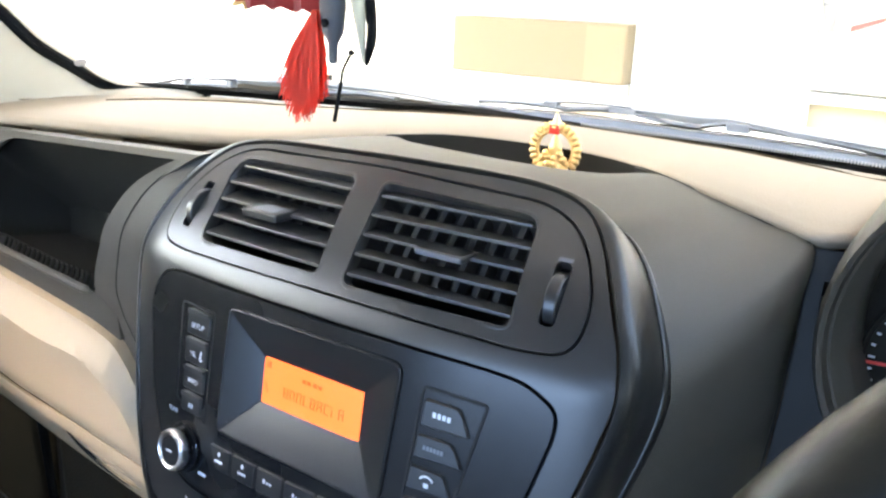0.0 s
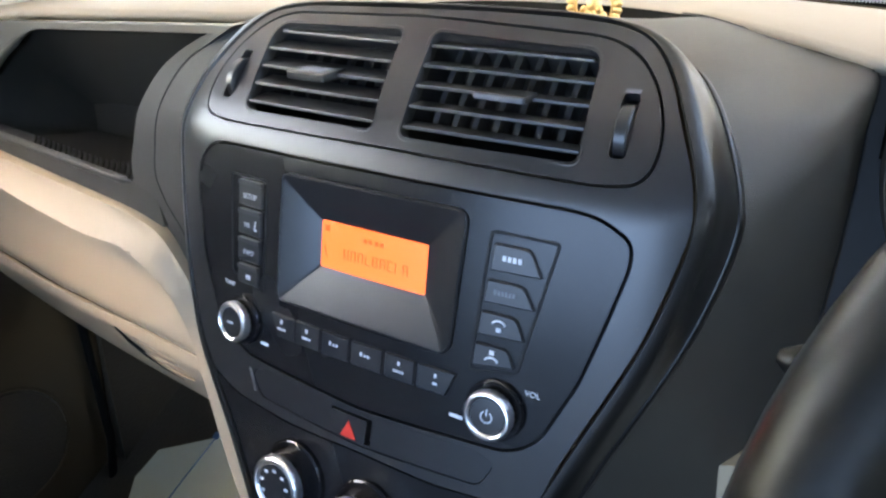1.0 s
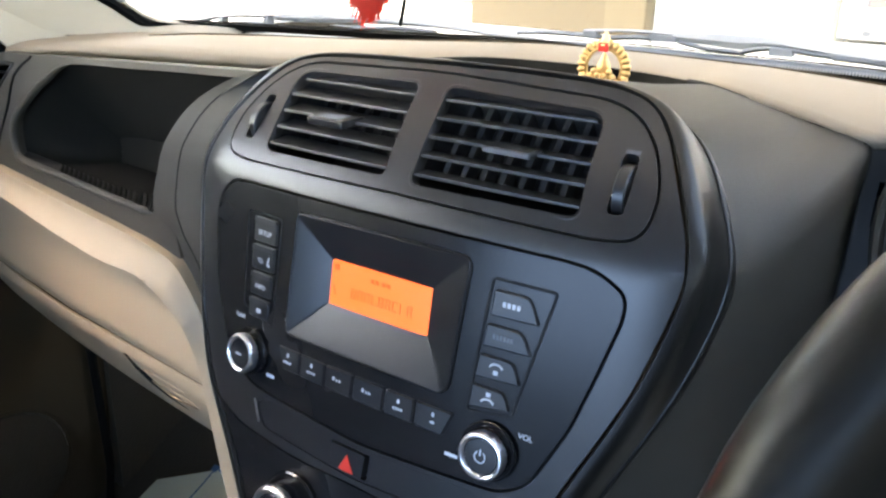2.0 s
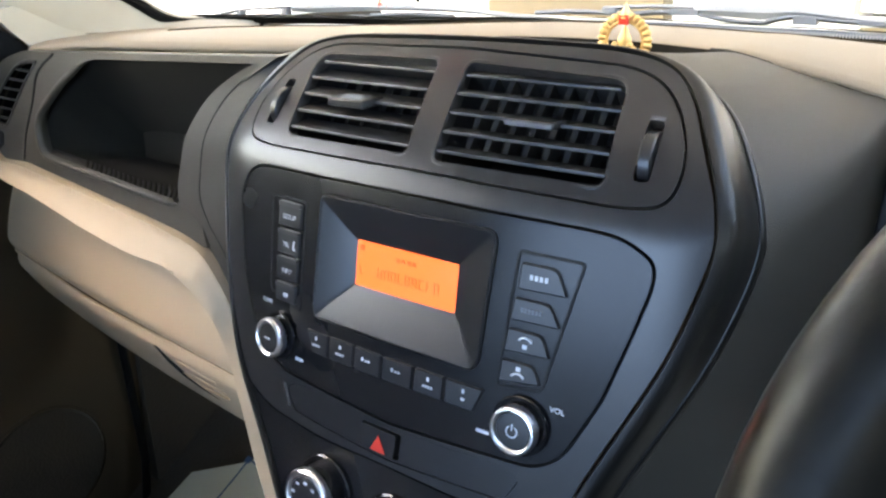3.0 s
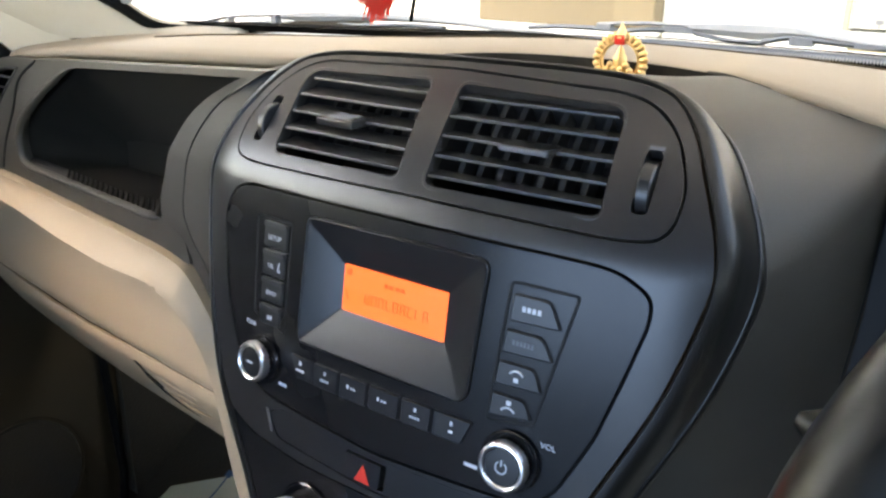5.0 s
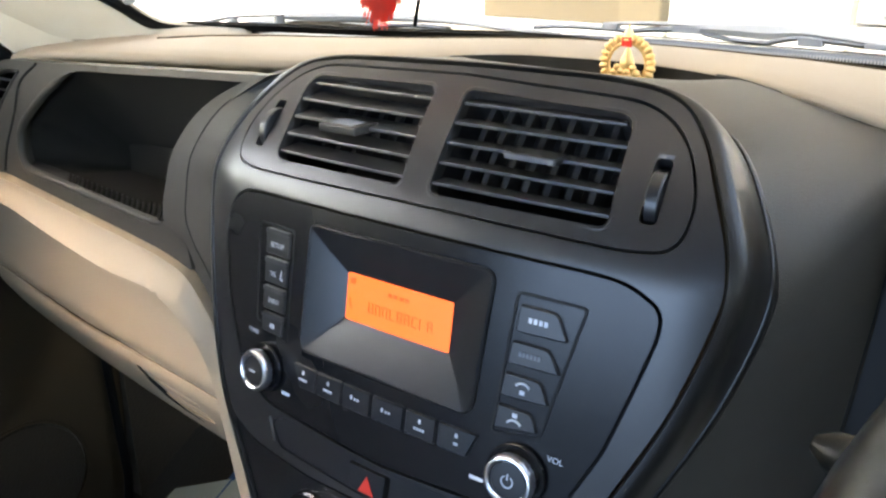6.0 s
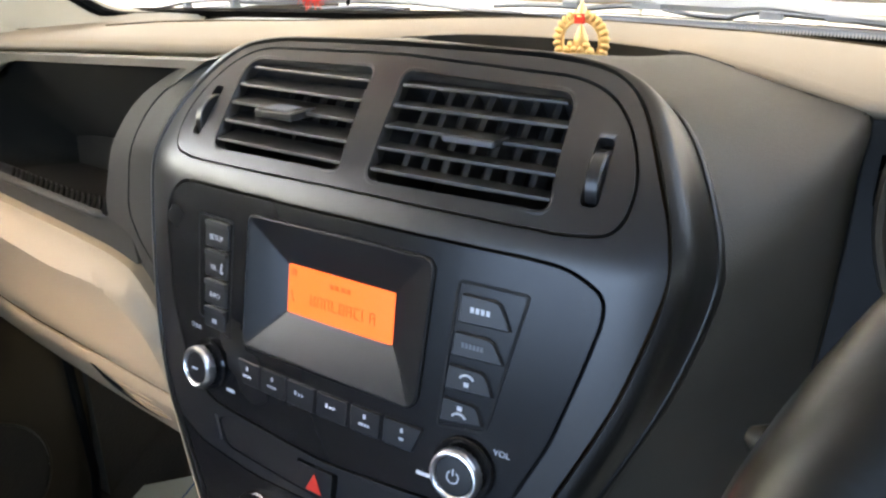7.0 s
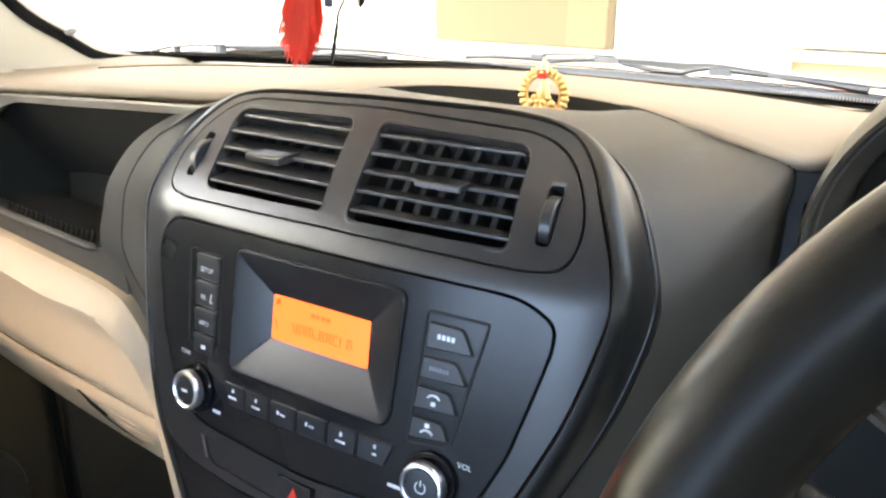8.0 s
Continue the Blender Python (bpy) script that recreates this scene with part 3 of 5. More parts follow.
# vents
ventset = thing("air_vent_panel", "pair of black centre air vents with slats", "air vent")
true_normals(part("vent_frame", slab(con, VENTS, (VENT_L, VENT_R, WHEEL_SLOT_L, WHEEL_SLOT_R), 0.0003, -0.008, (0.02, 0.008)), SATIN, ventset))
for V, louvres, left in ((VENT_L, 5, True), (VENT_R, 5, False)):
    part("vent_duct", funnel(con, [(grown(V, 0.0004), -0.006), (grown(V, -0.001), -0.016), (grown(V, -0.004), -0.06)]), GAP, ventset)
    part("vent_lip", funnel(con, [(grown(V, 0.0024), 0.0001), (grown(V, 0.0018), 0.0006), (grown(V, 0.0008), 0.0005), (grown(V, 0.0001), -0.0006), (grown(V, -0.0005), -0.0026), (grown(V, -0.0010), -0.007)], False), SATIN, ventset, sharp=60)
    rise = 0.12 if left else 0.0

    def blade_pt(u, v, deep, up=0.0):
        return con(u, v, -0.0012) + Vector((0, deep, up + rise * deep))

    for i in range(louvres):
        v = 0.0406 + 0.0114 * i
        f = (v - 0.035) / 0.057
        a = -0.1125 - 0.0055 * f if left else 0.0182 - 0.005 * f
        b = -0.0036 - 0.0062 * f if left else 0.1260 - 0.0068 * f
        if i == louvres - 1:
            a, b = (a + 0.006, b - 0.001) if left else (a + 0.001, b - 0.004)
        rows = []
        deep = 0.017 if left else 0.012
        for uu in np.linspace(a, b, 7):
            rows.append([blade_pt(uu, v, 0.0, 0.0009), blade_pt(uu, v, -0.0004, 0.0), blade_pt(uu, v, 0.0, -0.0009), blade_pt(uu, v, deep, -0.0007), blade_pt(uu, v, deep, 0.0007)])
        part("slat", grid(rows, True), DARK, ventset, sharp=50)
    for i in range(7):
        uu = -0.100 + i * 0.0150 if left else 0.0305 + i * 0.0130
        rows = []
        for v in np.linspace(0.036, 0.0925, 5):
            s = -0.0022 * (v - 0.036) / 0.0565
            rows.append([blade_pt(uu + s - 0.0018, v, 0.030 if left else 0.0135), blade_pt(uu + s + 0.0018, v, 0.030 if left else 0.0135), blade_pt(uu + s + 0.0009, v, 0.042 if left else 0.030), blade_pt(uu + s - 0.0009, v, 0.042 if left else 0.030)])
        # the left vent's deep vanes take near-black in place of shade
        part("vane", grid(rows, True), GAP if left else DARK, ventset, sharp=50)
    uc, vc = (-0.0605, 0.0628) if left else (0.0740, 0.0630)
    high, wide, fwd = (0.0056, 0.0155, 0.0125) if left else (0.0042, 0.0165, 0.0060)
    base = con(uc, vc, 0.0)
    tm = Matrix.Translation(base)
    body = box(-wide, wide, -fwd, 0.010, -high / 2, high / 2, m=tm)
    sl = part("slider_tab", body, SATIN if left else KEYMAT, ventset, "thumb slider on the slat", bevel=0.0014, seg=3)
    if left:
        part("grip_inset", box(-wide * 0.62, wide * 0.62, -fwd * 0.75, 0.004, high / 2 - 0.0006, high / 2 + 0.0002, m=tm), DIMPRINT, sl)
    else:
        part("bright_edge", box(-wide * 0.93, wide * 0.93, -fwd - 0.0006, -fwd + 0.001, -high * 0.36, high * 0.36, m=tm), GREYGLOSS, sl, "glossy grey front edge", bevel=0.0005)
    ut = -0.1343 if left else 0.1443
    mm = con_pose(ut, 0.0555, -0.010)
    part("thumbwheel", turned([(0.004, -0.0036), (0.0150, -0.0036), (0.0158, -0.0028), (0.0158, 0.0028), (0.0150, 0.0036), (0.004, 0.0036)], mm @ pose(0, 0, 0, 0, 90, 0), 36), KEYMAT, ventset, "ribbed thumbwheel")
    if not left:
        part("slot_tab", slab(con, [(ut - 0.0052, 0.0735), (ut + 0.0028, 0.0735), (ut + 0.0026, 0.0715), (ut - 0.0054, 0.0715)], (), 0.0007, -0.001, (0.03, 0.03)), GREYGLOSS, ventset)
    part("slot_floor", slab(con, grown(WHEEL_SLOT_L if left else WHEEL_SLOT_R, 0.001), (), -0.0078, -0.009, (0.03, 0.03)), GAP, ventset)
# ---- dashboard round the console ----
OUTER = flared(0.0166, 0.25)


def rim_at(deg):
    """The outer foot of the surround in a direction from the console's middle."""
    best = min(OUTER, key=lambda p: abs((math.degrees(math.atan2(p[1] - 0.0, p[0] - 0.005)) - deg + 180) % 360 - 180))
    return con_flat(best[0], best[1], -0.0250 + 0.013 * max(0.0, 1 - ((deg - 148) / 34) ** 2))


DECK = [  # direction on the console, and the place where the black deck ends
    (258, (-0.172, 0.048, 0.380)), (240, (-0.203, 0.050, 0.465)), (225, (-0.216, 0.051, 0.540)), (210, (-0.234, 0.052, 0.600)), (198, (-0.255, 0.051, 0.645)), (188, (-0.294, 0.049, 0.690)),
    (176, (-0.284, 0.050, 0.735)), (170, (-0.270, 0.053, 0.764)), (162, (-0.236, 0.058, 0.797)), (152, (-0.185, 0.068, 0.823)),
    (142, (-0.176, 0.110, 0.824)), (132, (-0.168, 0.180, 0.823)), (122, (-0.134, 0.243, 0.8225)), (110, (-0.085, 0.214, 0.827)), (95, (-0.020, 0.203, 0.828)), (78, (0.040, 0.200, 0.828)), (60, (0.085, 0.212, 0.827)), (46, (0.116, 0.248, 0.825)),
    (34, (0.160, 0.238, 0.817)), (22, (0.200, 0.223, 0.811)), (10, (0.232, 0.214, 0.805)), (-4, (0.233, 0.203, 0.770)), (-18, (0.233, 0.194, 0.730)), (-32, (0.231, 0.182, 0.680)), (-48, (0.226, 0.165, 0.600)), (-62, (0.215, 0.150, 0.500)), (-75, (0.200, 0.140, 0.400))]
ends = smoothline([d[1] for d in DECK], 5)
degs = [v.x for v in smoothline([(d[0], 0, 0) for d in DECK], 5)]
deck_rows = []
for g, e in zip(degs, ends):
    a = rim_at(g % 360 if g % 360 <= 180 else g % 360 - 360)
    top = max(0.0, math.sin(radians(g)))
    right = max(0.0, math.cos(radians(g)))
    row = []
    for j in range(13):
        t = j / 12
        p = a.lerp(e, t)
        p.z += top * 0.003 * 4 * t * (1 - t)
        p.x += right * 0.010 * 4 * t * (1 - t)
        row.append(p)
    deck_rows.append(row)
# even out the inner edge
for _ in range(2):
    deck_rows = [[(deck_rows[max(i - 1, 0)][0] + 2 * r[0] + deck_rows[min(i + 1, len(deck_rows) - 1)][0]) / 4, *r[1:]] for i, r in enumerate(deck_rows)]
dash = thing("dashboard", "two-tone dashboard in black and beige plastic", "dashboard")
part("deck", grid(deck_rows), BLACK, dash, "black grained deck round the console", sharp=60)
deck_n = [(deck_rows[min(i + 1, len(deck_rows) - 1)][5] - deck_rows[max(i - 1, 0)][5]).cross(r[6] - r[4]).normalized() for i, r in enumerate(deck_rows)]
part("deck_joint", tube([r[8] + n * 0.0001 * (1 if n.dot(Vector((0.5, -0.5, 0.7))) > 0 else -1) for r, g, n in zip(deck_rows, degs, deck_n) if 151 < g < 222], 0.0006, 6), GAP, dash)
part("seam", tube([r[12] + Vector((-0.0005, -0.0012, 0.0)) for r, g in zip(deck_rows, degs) if g < 11], 0.0013, 6), GAP, dash, "dark seam beside the instrument pod")
part("deck_edge", grid([[r[12], r[12] + Vector((0.002, 0.022, -0.004))] for r, g in zip(deck_rows, degs) if g > 150]), BLACK, dash, sharp=60)


def dfront(x, z, d=0.0):
    """The passenger side's black front: x to the right, z up, d out of it."""
    return Vector((x, 0.050 + 0.10 * (z - 0.70) + 0.5 * max(0.0, -0.57 - x) ** 2 - d, z))


BIN = fillet([(-0.434, 0.807, 0.02), (-0.478, 0.784, 0.03), (-0.530, 0.744, 0.03), (-0.525, 0.701, 0.022), (-0.304, 0.6865, 0.010), (-0.285, 0.700, 0.01), (-0.264, 0.757, 0.01), (-0.218, 0.798, 0.02), (-0.185, 0.8195, 0.004)], 0.01, 5)
SIDEV = fillet([(-0.513, 0.801, 0.008), (-0.556, 0.798, 0.02), (-0.604, 0.762, 0.03), (-0.630, 0.732, 0.012), (-0.592, 0.724, 0.008), (-0.578, 0.738, 0.02), (-0.542, 0.777, 0.02)], 0.01, 5)
FRONT = fillet([(-0.500, 0.8095, 0.01), (-0.165, 0.8262, 0.001), (-0.2095, 0.803, 0.01), (-0.254, 0.760, 0.01), (-0.272, 0.704, 0.004), (-0.258, 0.657, 0.004), (-0.294, 0.666, 0.02), (-0.346, 0.672, 0.001), (-0.444, 0.682, 0.001), (-0.555, 0.693, 0.01), (-0.605, 0.690, 0.01), (-0.646, 0.704, 0.02), (-0.650, 0.745, 0.03), (-0.595, 0.795, 0.03), (-0.540, 0.8085, 0.01)], 0.002, 4)  # the black front round bin and vent
part("bin_frame", slab(dfront, FRONT, (BIN, SIDEV), 0.0, -0.012, (0.03, 0.03)), BLACK, dash, bevel=0.002)
# rounded lips round the bin and the side vent
lip_rows = []
for k in range(1, 29):
    f = min(1.0, (k - 1) / 4, (28 - k) / 2)
    lip_rows.append([dfront(*grown(BIN, o)[k], d * f - 0.001 * (1 - f)) for o, d in ((0.0075 * f, -0.001), (0.0065 * f, 0.0025), (0.004 * f, 0.0042), (0.001 * f, 0.003), (-0.001, -0.004))])
part("bin_lip", grid(lip_rows), BLACK, dash, sharp=60)
part("vent_lip", funnel(dfront, [(grown(SIDEV, 0.004), -0.0005), (grown(SIDEV, 0.003), 0.0008), (grown(SIDEV, 0.001), 0.0009), (grown(SIDEV, -0.0004), -0.001)], False), SATIN, dash, sharp=60)
inner = [(max(p[0], -0.470 + 0.3 * abs(p[0] + 0.470) / 10), 0.6885 + (p[1] - 0.6885) * 0.30) for p in BIN]  # the roof of the bin falls towards its back
part("bin", funnel(dfront, [(grown(BIN, 0.0008), -0.003), (grown(BIN, -0.003), -0.008), (inner, -0.085)]), BINMAT, dash, "deep open storage bin", sharp=30)
part("side_duct", funnel(dfront, [(grown(SIDEV, 0.0005), -0.003), (grown(SIDEV, -0.004), -0.05)]), GAP, dash)
def span(loop, z):
    """Where an outline is cut at a height."""
    xs = [p[0] + (q[0] - p[0]) * (z - p[1]) / (q[1] - p[1]) for p, q in zip(loop, loop[1:] + loop[:1]) if (p[1] - z) * (q[1] - z) < 0]
    return min(xs), max(xs)


part("housing_groove", tube([dfront(p.x, p.y, 0.0002) for p in smoothline([(-0.484, 0.8085, 0), (-0.5165, 0.7885, 0), (-0.5316, 0.7575, 0), (-0.5514, 0.7223, 0), (-0.5594, 0.6956, 0)], 6)], 0.0014, 6), GAP, dash, "dark groove round the side vent")
for i in range(6):
    z = 0.7345 + i * 0.0108
    x0, x1 = span(SIDEV, z)
    rows = []
    for x in np.linspace(x0 + 0.0008, x1 - 0.0008, 5):
        rows.append([dfront(x, z + 0.0012, -0.0010), dfront(x, z - 0.0012, -0.0010), dfront(x, z - 0.0055, -0.014), dfront(x, z - 0.0035, -0.014)])
    part("slat", grid(rows, True), DARK, dash)
part("thumbwheel", turned([(0.003, -0.003), (0.012, -0.003), (0.0126, -0.0022), (0.0126, 0.0022), (0.012, 0.003), (0.003, 0.003)], pose(-0.612, 0.054, 0.712, 0, 0, 0) @ pose(0, 0, 0, 0, 90, 0), 30), KEYMAT, dash)
part("wheel_slot", slab(dfront, fillet([(-0.622, 0.722), (-0.600, 0.719), (-0.603, 0.703), (-0.623, 0.706)], 0.004, 4), (), 0.0006, -0.002, (0.03, 0.03)), GAP, dash)
# ribbed rubber mat that turns up behind the bin's front lip
mat_line = lambda x: 0.6985 - (x + 0.449) * 0.085 + 1.3 * max(0.0, x + 0.375) ** 2
mat_arc = lambda x, f: Vector((x - 0.011 * f * f, 0.0525 + 0.011 * f, mat_line(x) + (0.0062 + 0.012 * (x + 0.449)) * math.sin(f * 1.5)))
bm = bmesh.new()
for i in range(20):
    x = -0.449 + i * 0.0079
    arc = [mat_arc(x, f) for f in (-0.1, 0.0, 0.25, 0.5, 0.75, 1.0)]
    rib = tube(arc, 0.0014, 6)
    me = bpy.data.meshes.new("rib")
    rib.to_mesh(me)
    bm.from_mesh(me)
    bpy.data.meshes.remove(me)
part("mat_base", grid([[mat_arc(x, f) + Vector((0, 0.0014, -0.0012)) for f in (-0.1, 0.0, 0.25, 0.5, 0.75, 1.0)] + [mat_arc(x, 1.0) + Vector((0, 0.02, -0.012))] for x in np.linspace(-0.524, -0.292, 12)]), GAP, dash)
tagged(part("ribbed_mat", bm, BINMAT, dash, "ribbed black rubber mat"), kind="stuff")


def base_y(x):
    return 0.492 - 0.30 * x * x


def seal_rise(x):
    """How much higher the seal stands on the passenger side."""
    return 0.0030 * min(1.0, max(0.0, (-0.08 - x) / 0.15))


def foot(x):
    """How the foot of the glass rises in the middle and falls towards the driver."""
    return 0.004 * math.exp(-((x + 0.17) / 0.13) ** 2) - 0.0018 * min(1.0, max(0.0, x / 0.12))


# beige top pad, from its front edge to the foot of the windscreen
PADF = smoothline([(-0.668, 0.215, 0.803), (-0.655, 0.150, 0.804), (-0.606, 0.100, 0.806), (-0.548, 0.074, 0.811), (-0.470, 0.078, 0.821), (-0.340, 0.102, 0.824), (-0.240, 0.138, 0.823), (-0.185, 0.185, 0.824), (-0.146, 0.256, 0.822), (-0.110, 0.298, 0.822), (-0.050, 0.314, 0.822), (0.020, 0.312, 0.822), (0.080, 0.288, 0.823), (0.116, 0.250, 0.828),
                   (0.158, 0.233, 0.8242), (0.198, 0.218, 0.8192), (0.232, 0.207, 0.8142), (0.248, 0.218, 0.8130), (0.260, 0.245, 0.814), (0.276, 0.270, 0.828), (0.320, 0.290, 0.840), (0.400, 0.295, 0.845), (0.500, 0.290, 0.838), (0.580, 0.270, 0.825), (0.660, 0.250, 0.815)], 4)
rows = []
for p in PADF:
    r = []
    e = Vector((p.x, max(base_y(p.x), p.y + 0.05), 0.806 + foot(p.x) - 0.004 * min(1.0, max(0.0, (-0.2 - p.x) / 0.2))))
    if p.x < -0.5:
        e.x = -0.535 - (-0.5 - p.x) * 1.0
        e.y = max(base_y(e.x), p.y + 0.02)
    r.append(p + Vector((0, 0.018, -0.014)))
    r.append(p + Vector((0, 0.007, -0.012)))
    r.append(p + Vector((0, 0.0015, -0.0085)))
    r.append(p + Vector((0, 0.0005, -0.0055)))
    r.append(p + Vector((0, 0.0025, -0.0022)))
    for j in range(11):
        t = (j / 10)
        q = (p + Vector((0, 0.006, 0.0))).lerp(e, t)
        q.z -= 0.0006 * (1 - t)
        q.z += (0.010 - 0.004 * min(1.0, max(0.0, (-0.05 - p.x) / 0.3)) - 0.004 * min(1.0, max(0.0, (-0.35 - p.x) / 0.2))) * math.sin(math.pi * min(1, t * 1.0)) ** 0.7 * (1 if t < 1 else 0)
        r.append(q)
    rows.append(r)
part("top_pad", grid(rows), PAD, dash, "soft beige top pad", sharp=70)
pad_vs = [v for r in rows for v in r[5:]]


def on_pad(x, y):
    near = sorted(pad_vs, key=lambda v: (v.x - x) ** 2 + (v.y - y) ** 2)[:4]
    ws = [1 / ((v.x - x) ** 2 + (v.y - y) ** 2 + 1e-6) for v in near]
    return sum(v.z * w for v, w in zip(near, ws)) / sum(ws)


SEAMED = smoothline([(-0.580, 0.262, 0), (-0.472, 0.353, 0), (-0.290, 0.385, 0), (-0.10, 0.412, 0), (0.09, 0.418, 0), (0.172, 0.408, 0), (0.245, 0.396, 0), (0.40, 0.372, 0)], 8)
part("pad_seam", tube(smoothline([(p.x, p.y, on_pad(p.x, p.y) + 0.0006) for p in SEAMED[::4]], 6), 0.0010, 6), BROWN, dash)
# black tube draws the shadow crease below the pad's rolled edge
part("pad_shadow_line", tube(smoothline([(0.090, 0.268, 0.8225), (0.117, 0.2475, 0.8235), (0.160, 0.2350, 0.8160), (0.200, 0.2200, 0.8100), (0.231, 0.2100, 0.8045)], 6), 0.0024, 6), GAP, dash, "black tube drawn as the shadow under the pad")
# tray sunk behind the console
TR = smoothline([(-0.134, 0.243, 0.8225), (-0.085, 0.215, 0.827), (-0.020, 0.203, 0.828), (0.040, 0.200, 0.828), (0.085, 0.212, 0.827), (0.116, 0.248, 0.825)], 4)
BK = smoothline([(-0.140, 0.250, 0.822), (-0.110, 0.296, 0.8205), (-0.050, 0.311, 0.8205), (0.020, 0.309, 0.8205), (0.080, 0.286, 0.821), (0.117, 0.252, 0.8225)], 4)
rows = []
for a, b in zip(TR, BK):
    d = min(1.0, (b - a).length / 0.05)
    f0, f1 = a + Vector((0, 0.006, -0.036 * d)), b + Vector((0, -0.004, -0.028 * d))
    rows.append([a, a.lerp(f0, 0.5), f0, f0.lerp(f1, 0.5), f1, f1.lerp(b, 0.5), b])
part("tray", grid(rows), BINMAT, dash, "sunken black tray", sharp=50)


BAND_HIGH = [(-0.70, 0.706), (-0.605, 0.690), (-0.444, 0.681), (-0.346, 0.671), (-0.258, 0.656), (-0.226, 0.590), (-0.199, 0.470), (-0.172, 0.360)]
BAND_LOW = [(-0.70, 0.690), (-0.600, 0.668), (-0.457, 0.643), (-0.381, 0.631), (-0.323, 0.631), (-0.258, 0.596), (-0.230, 0.516), (-0.192, 0.360)]


def off_line(x, z, line):
    """The distance of a point from a broken line."""
    best = 9.0
    for (ax, az), (bx, bz) in zip(line, line[1:]):
        t = min(1.0, max(0.0, ((x - ax) * (bx - ax) + (z - az) * (bz - az)) / ((bx - ax) ** 2 + (bz - az) ** 2)))
        best = min(best, math.hypot(x - ax - t * (bx - ax), z - az - t * (bz - az)))
    return best


def trim(x, z, d=0.0):
    """The band's face: it leans out towards its lower edge and sinks towards the console."""
    edge = -0.258 + 0.45 * (0.656 - z) if z > 0.59 else -0.228 + 0.27 * (0.59 - z)
    near = min(1.0, max(0.0, 1 - (edge - x) / 0.03))
    high, low = off_line(x, z, BAND_HIGH), off_line(x, z, BAND_LOW)
    lean = (high / (high + low + 1e-6)) ** 1.3 * min(1.0, max(0.0, (z - 0.57) / 0.06))
    return Vector((x + 0.027 * lean, 0.047 - 0.015 * lean + (0.007 * near * near * min(1.0, max(0.0, (0.652 - z) / 0.05))) - d, z + 0.0104 * lean))


TRIM = fillet([(-0.636, 0.706), (-0.605, 0.690, 0.01), (-0.555, 0.692, 0.01), (-0.444, 0.681), (-0.346, 0.671), (-0.294, 0.665, 0.02), (-0.258, 0.656, 0.02), (-0.244, 0.631, 0.03), (-0.226, 0.590, 0.03), (-0.210, 0.530, 0.03), (-0.199, 0.470, 0.03), (-0.172, 0.360), (-0.192, 0.360), (-0.217, 0.450, 0.03), (-0.230, 0.516, 0.03), (-0.241, 0.567, 0.03), (-0.258, 0.596, 0.03), (-0.293, 0.620, 0.03), (-0.323, 0.631, 0.02), (-0.381, 0.631, 0.02), (-0.457, 0.643), (-0.537, 0.660, 0.02), (-0.600, 0.668, 0.02), (-0.640, 0.682, 0.01)], 0.004, 5)
part("lower_trim", slab(trim, TRIM, (), 0.008, -0.03, (0.010, 0.006)), BEIGE, dash, "beige lower trim band", bevel=0.005, seg=3, sharp=50)
glove = thing("glove_box", "closed beige glove box with recessed latch", "glove box")


def gl(x, z, d=0.0):
    """The glove box's face: a belly that falls back under the band and again towards its sill."""
    seam = 0.534 - 0.105 * (x + 0.40) + 0.10 * (x + 0.40) ** 2
    h = z - seam
    belly = 0.24 * max(0.0, h) + 2.0 * max(0.0, h - 0.03) ** 2
    under = 0.52 * max(0.0, -h) + 1.0 * max(0.0, -h) ** 2
    lip = 0.010 * max(0.0, 1 - abs(h) / 0.020) ** 2
    return Vector((x, 0.054 + belly + under + lip + 3.0 * max(0.0, -0.635 - x) ** 2 - d, z))


LID = fillet([(-0.655, 0.668), (-0.445, 0.652), (-0.380, 0.640), (-0.318, 0.634), (-0.252, 0.600), (-0.222, 0.5205), (-0.333, 0.5300), (-0.474, 0.5410), (-0.580, 0.5570), (-0.650, 0.5720), (-0.678, 0.590, 0.015), (-0.675, 0.620, 0.02)], 0.004, 4)
SILL = fillet([(-0.650, 0.5690), (-0.580, 0.5540), (-0.474, 0.5380), (-0.333, 0.5270), (-0.200, 0.5165), (-0.185, 0.402), (-0.300, 0.408), (-0.470, 0.428), (-0.575, 0.455), (-0.645, 0.512)], 0.006, 4)
LATCH = fillet([(-0.392, 0.5200, 0.004), (-0.300, 0.5090, 0.004), (-0.296, 0.4760, 0.01), (-0.352, 0.4660, 0.02), (-0.378, 0.4890, 0.02)], 0.006, 5)
part("glove_lid", slab(gl, LID, (), 0.0, -0.03, (0.02, 0.006)), BEIGE, glove, bevel=0.0025, sharp=50)
part("glove_sill", slab(gl, SILL, [grown(LATCH, 0.0007)], 0.0012, -0.03, (0.02, 0.006)), BEIGE, glove, bevel=0.002, sharp=50)
part("latch", slab(gl, LATCH, (), -0.0012, -0.010, (0.02, 0.006)), BEIGE, glove, "recessed beige latch pull", bevel=0.002, sharp=50)
ridge = smoothline([(-0.652, 0.5705, 0), (-0.580, 0.5556, 0), (-0.474, 0.5396, 0), (-0.333, 0.5286, 0), (-0.224, 0.5190, 0)], 10)
part("seam_ridge", tube([gl(p.x, p.y - 0.0012, 0.0012) for p in ridge], 0.0016, 8), BEIGE, glove, "pale raised seam")
part("seam_gap", tube([gl(p.x, p.y + 0.0012, -0.0002) for p in ridge], 0.0006, 6), BROWN, glove)
part("latch_gap", slab(gl, grown(LATCH, 0.004), (), -0.012, -0.014, (0.02, 0.01)), GAP, glove)
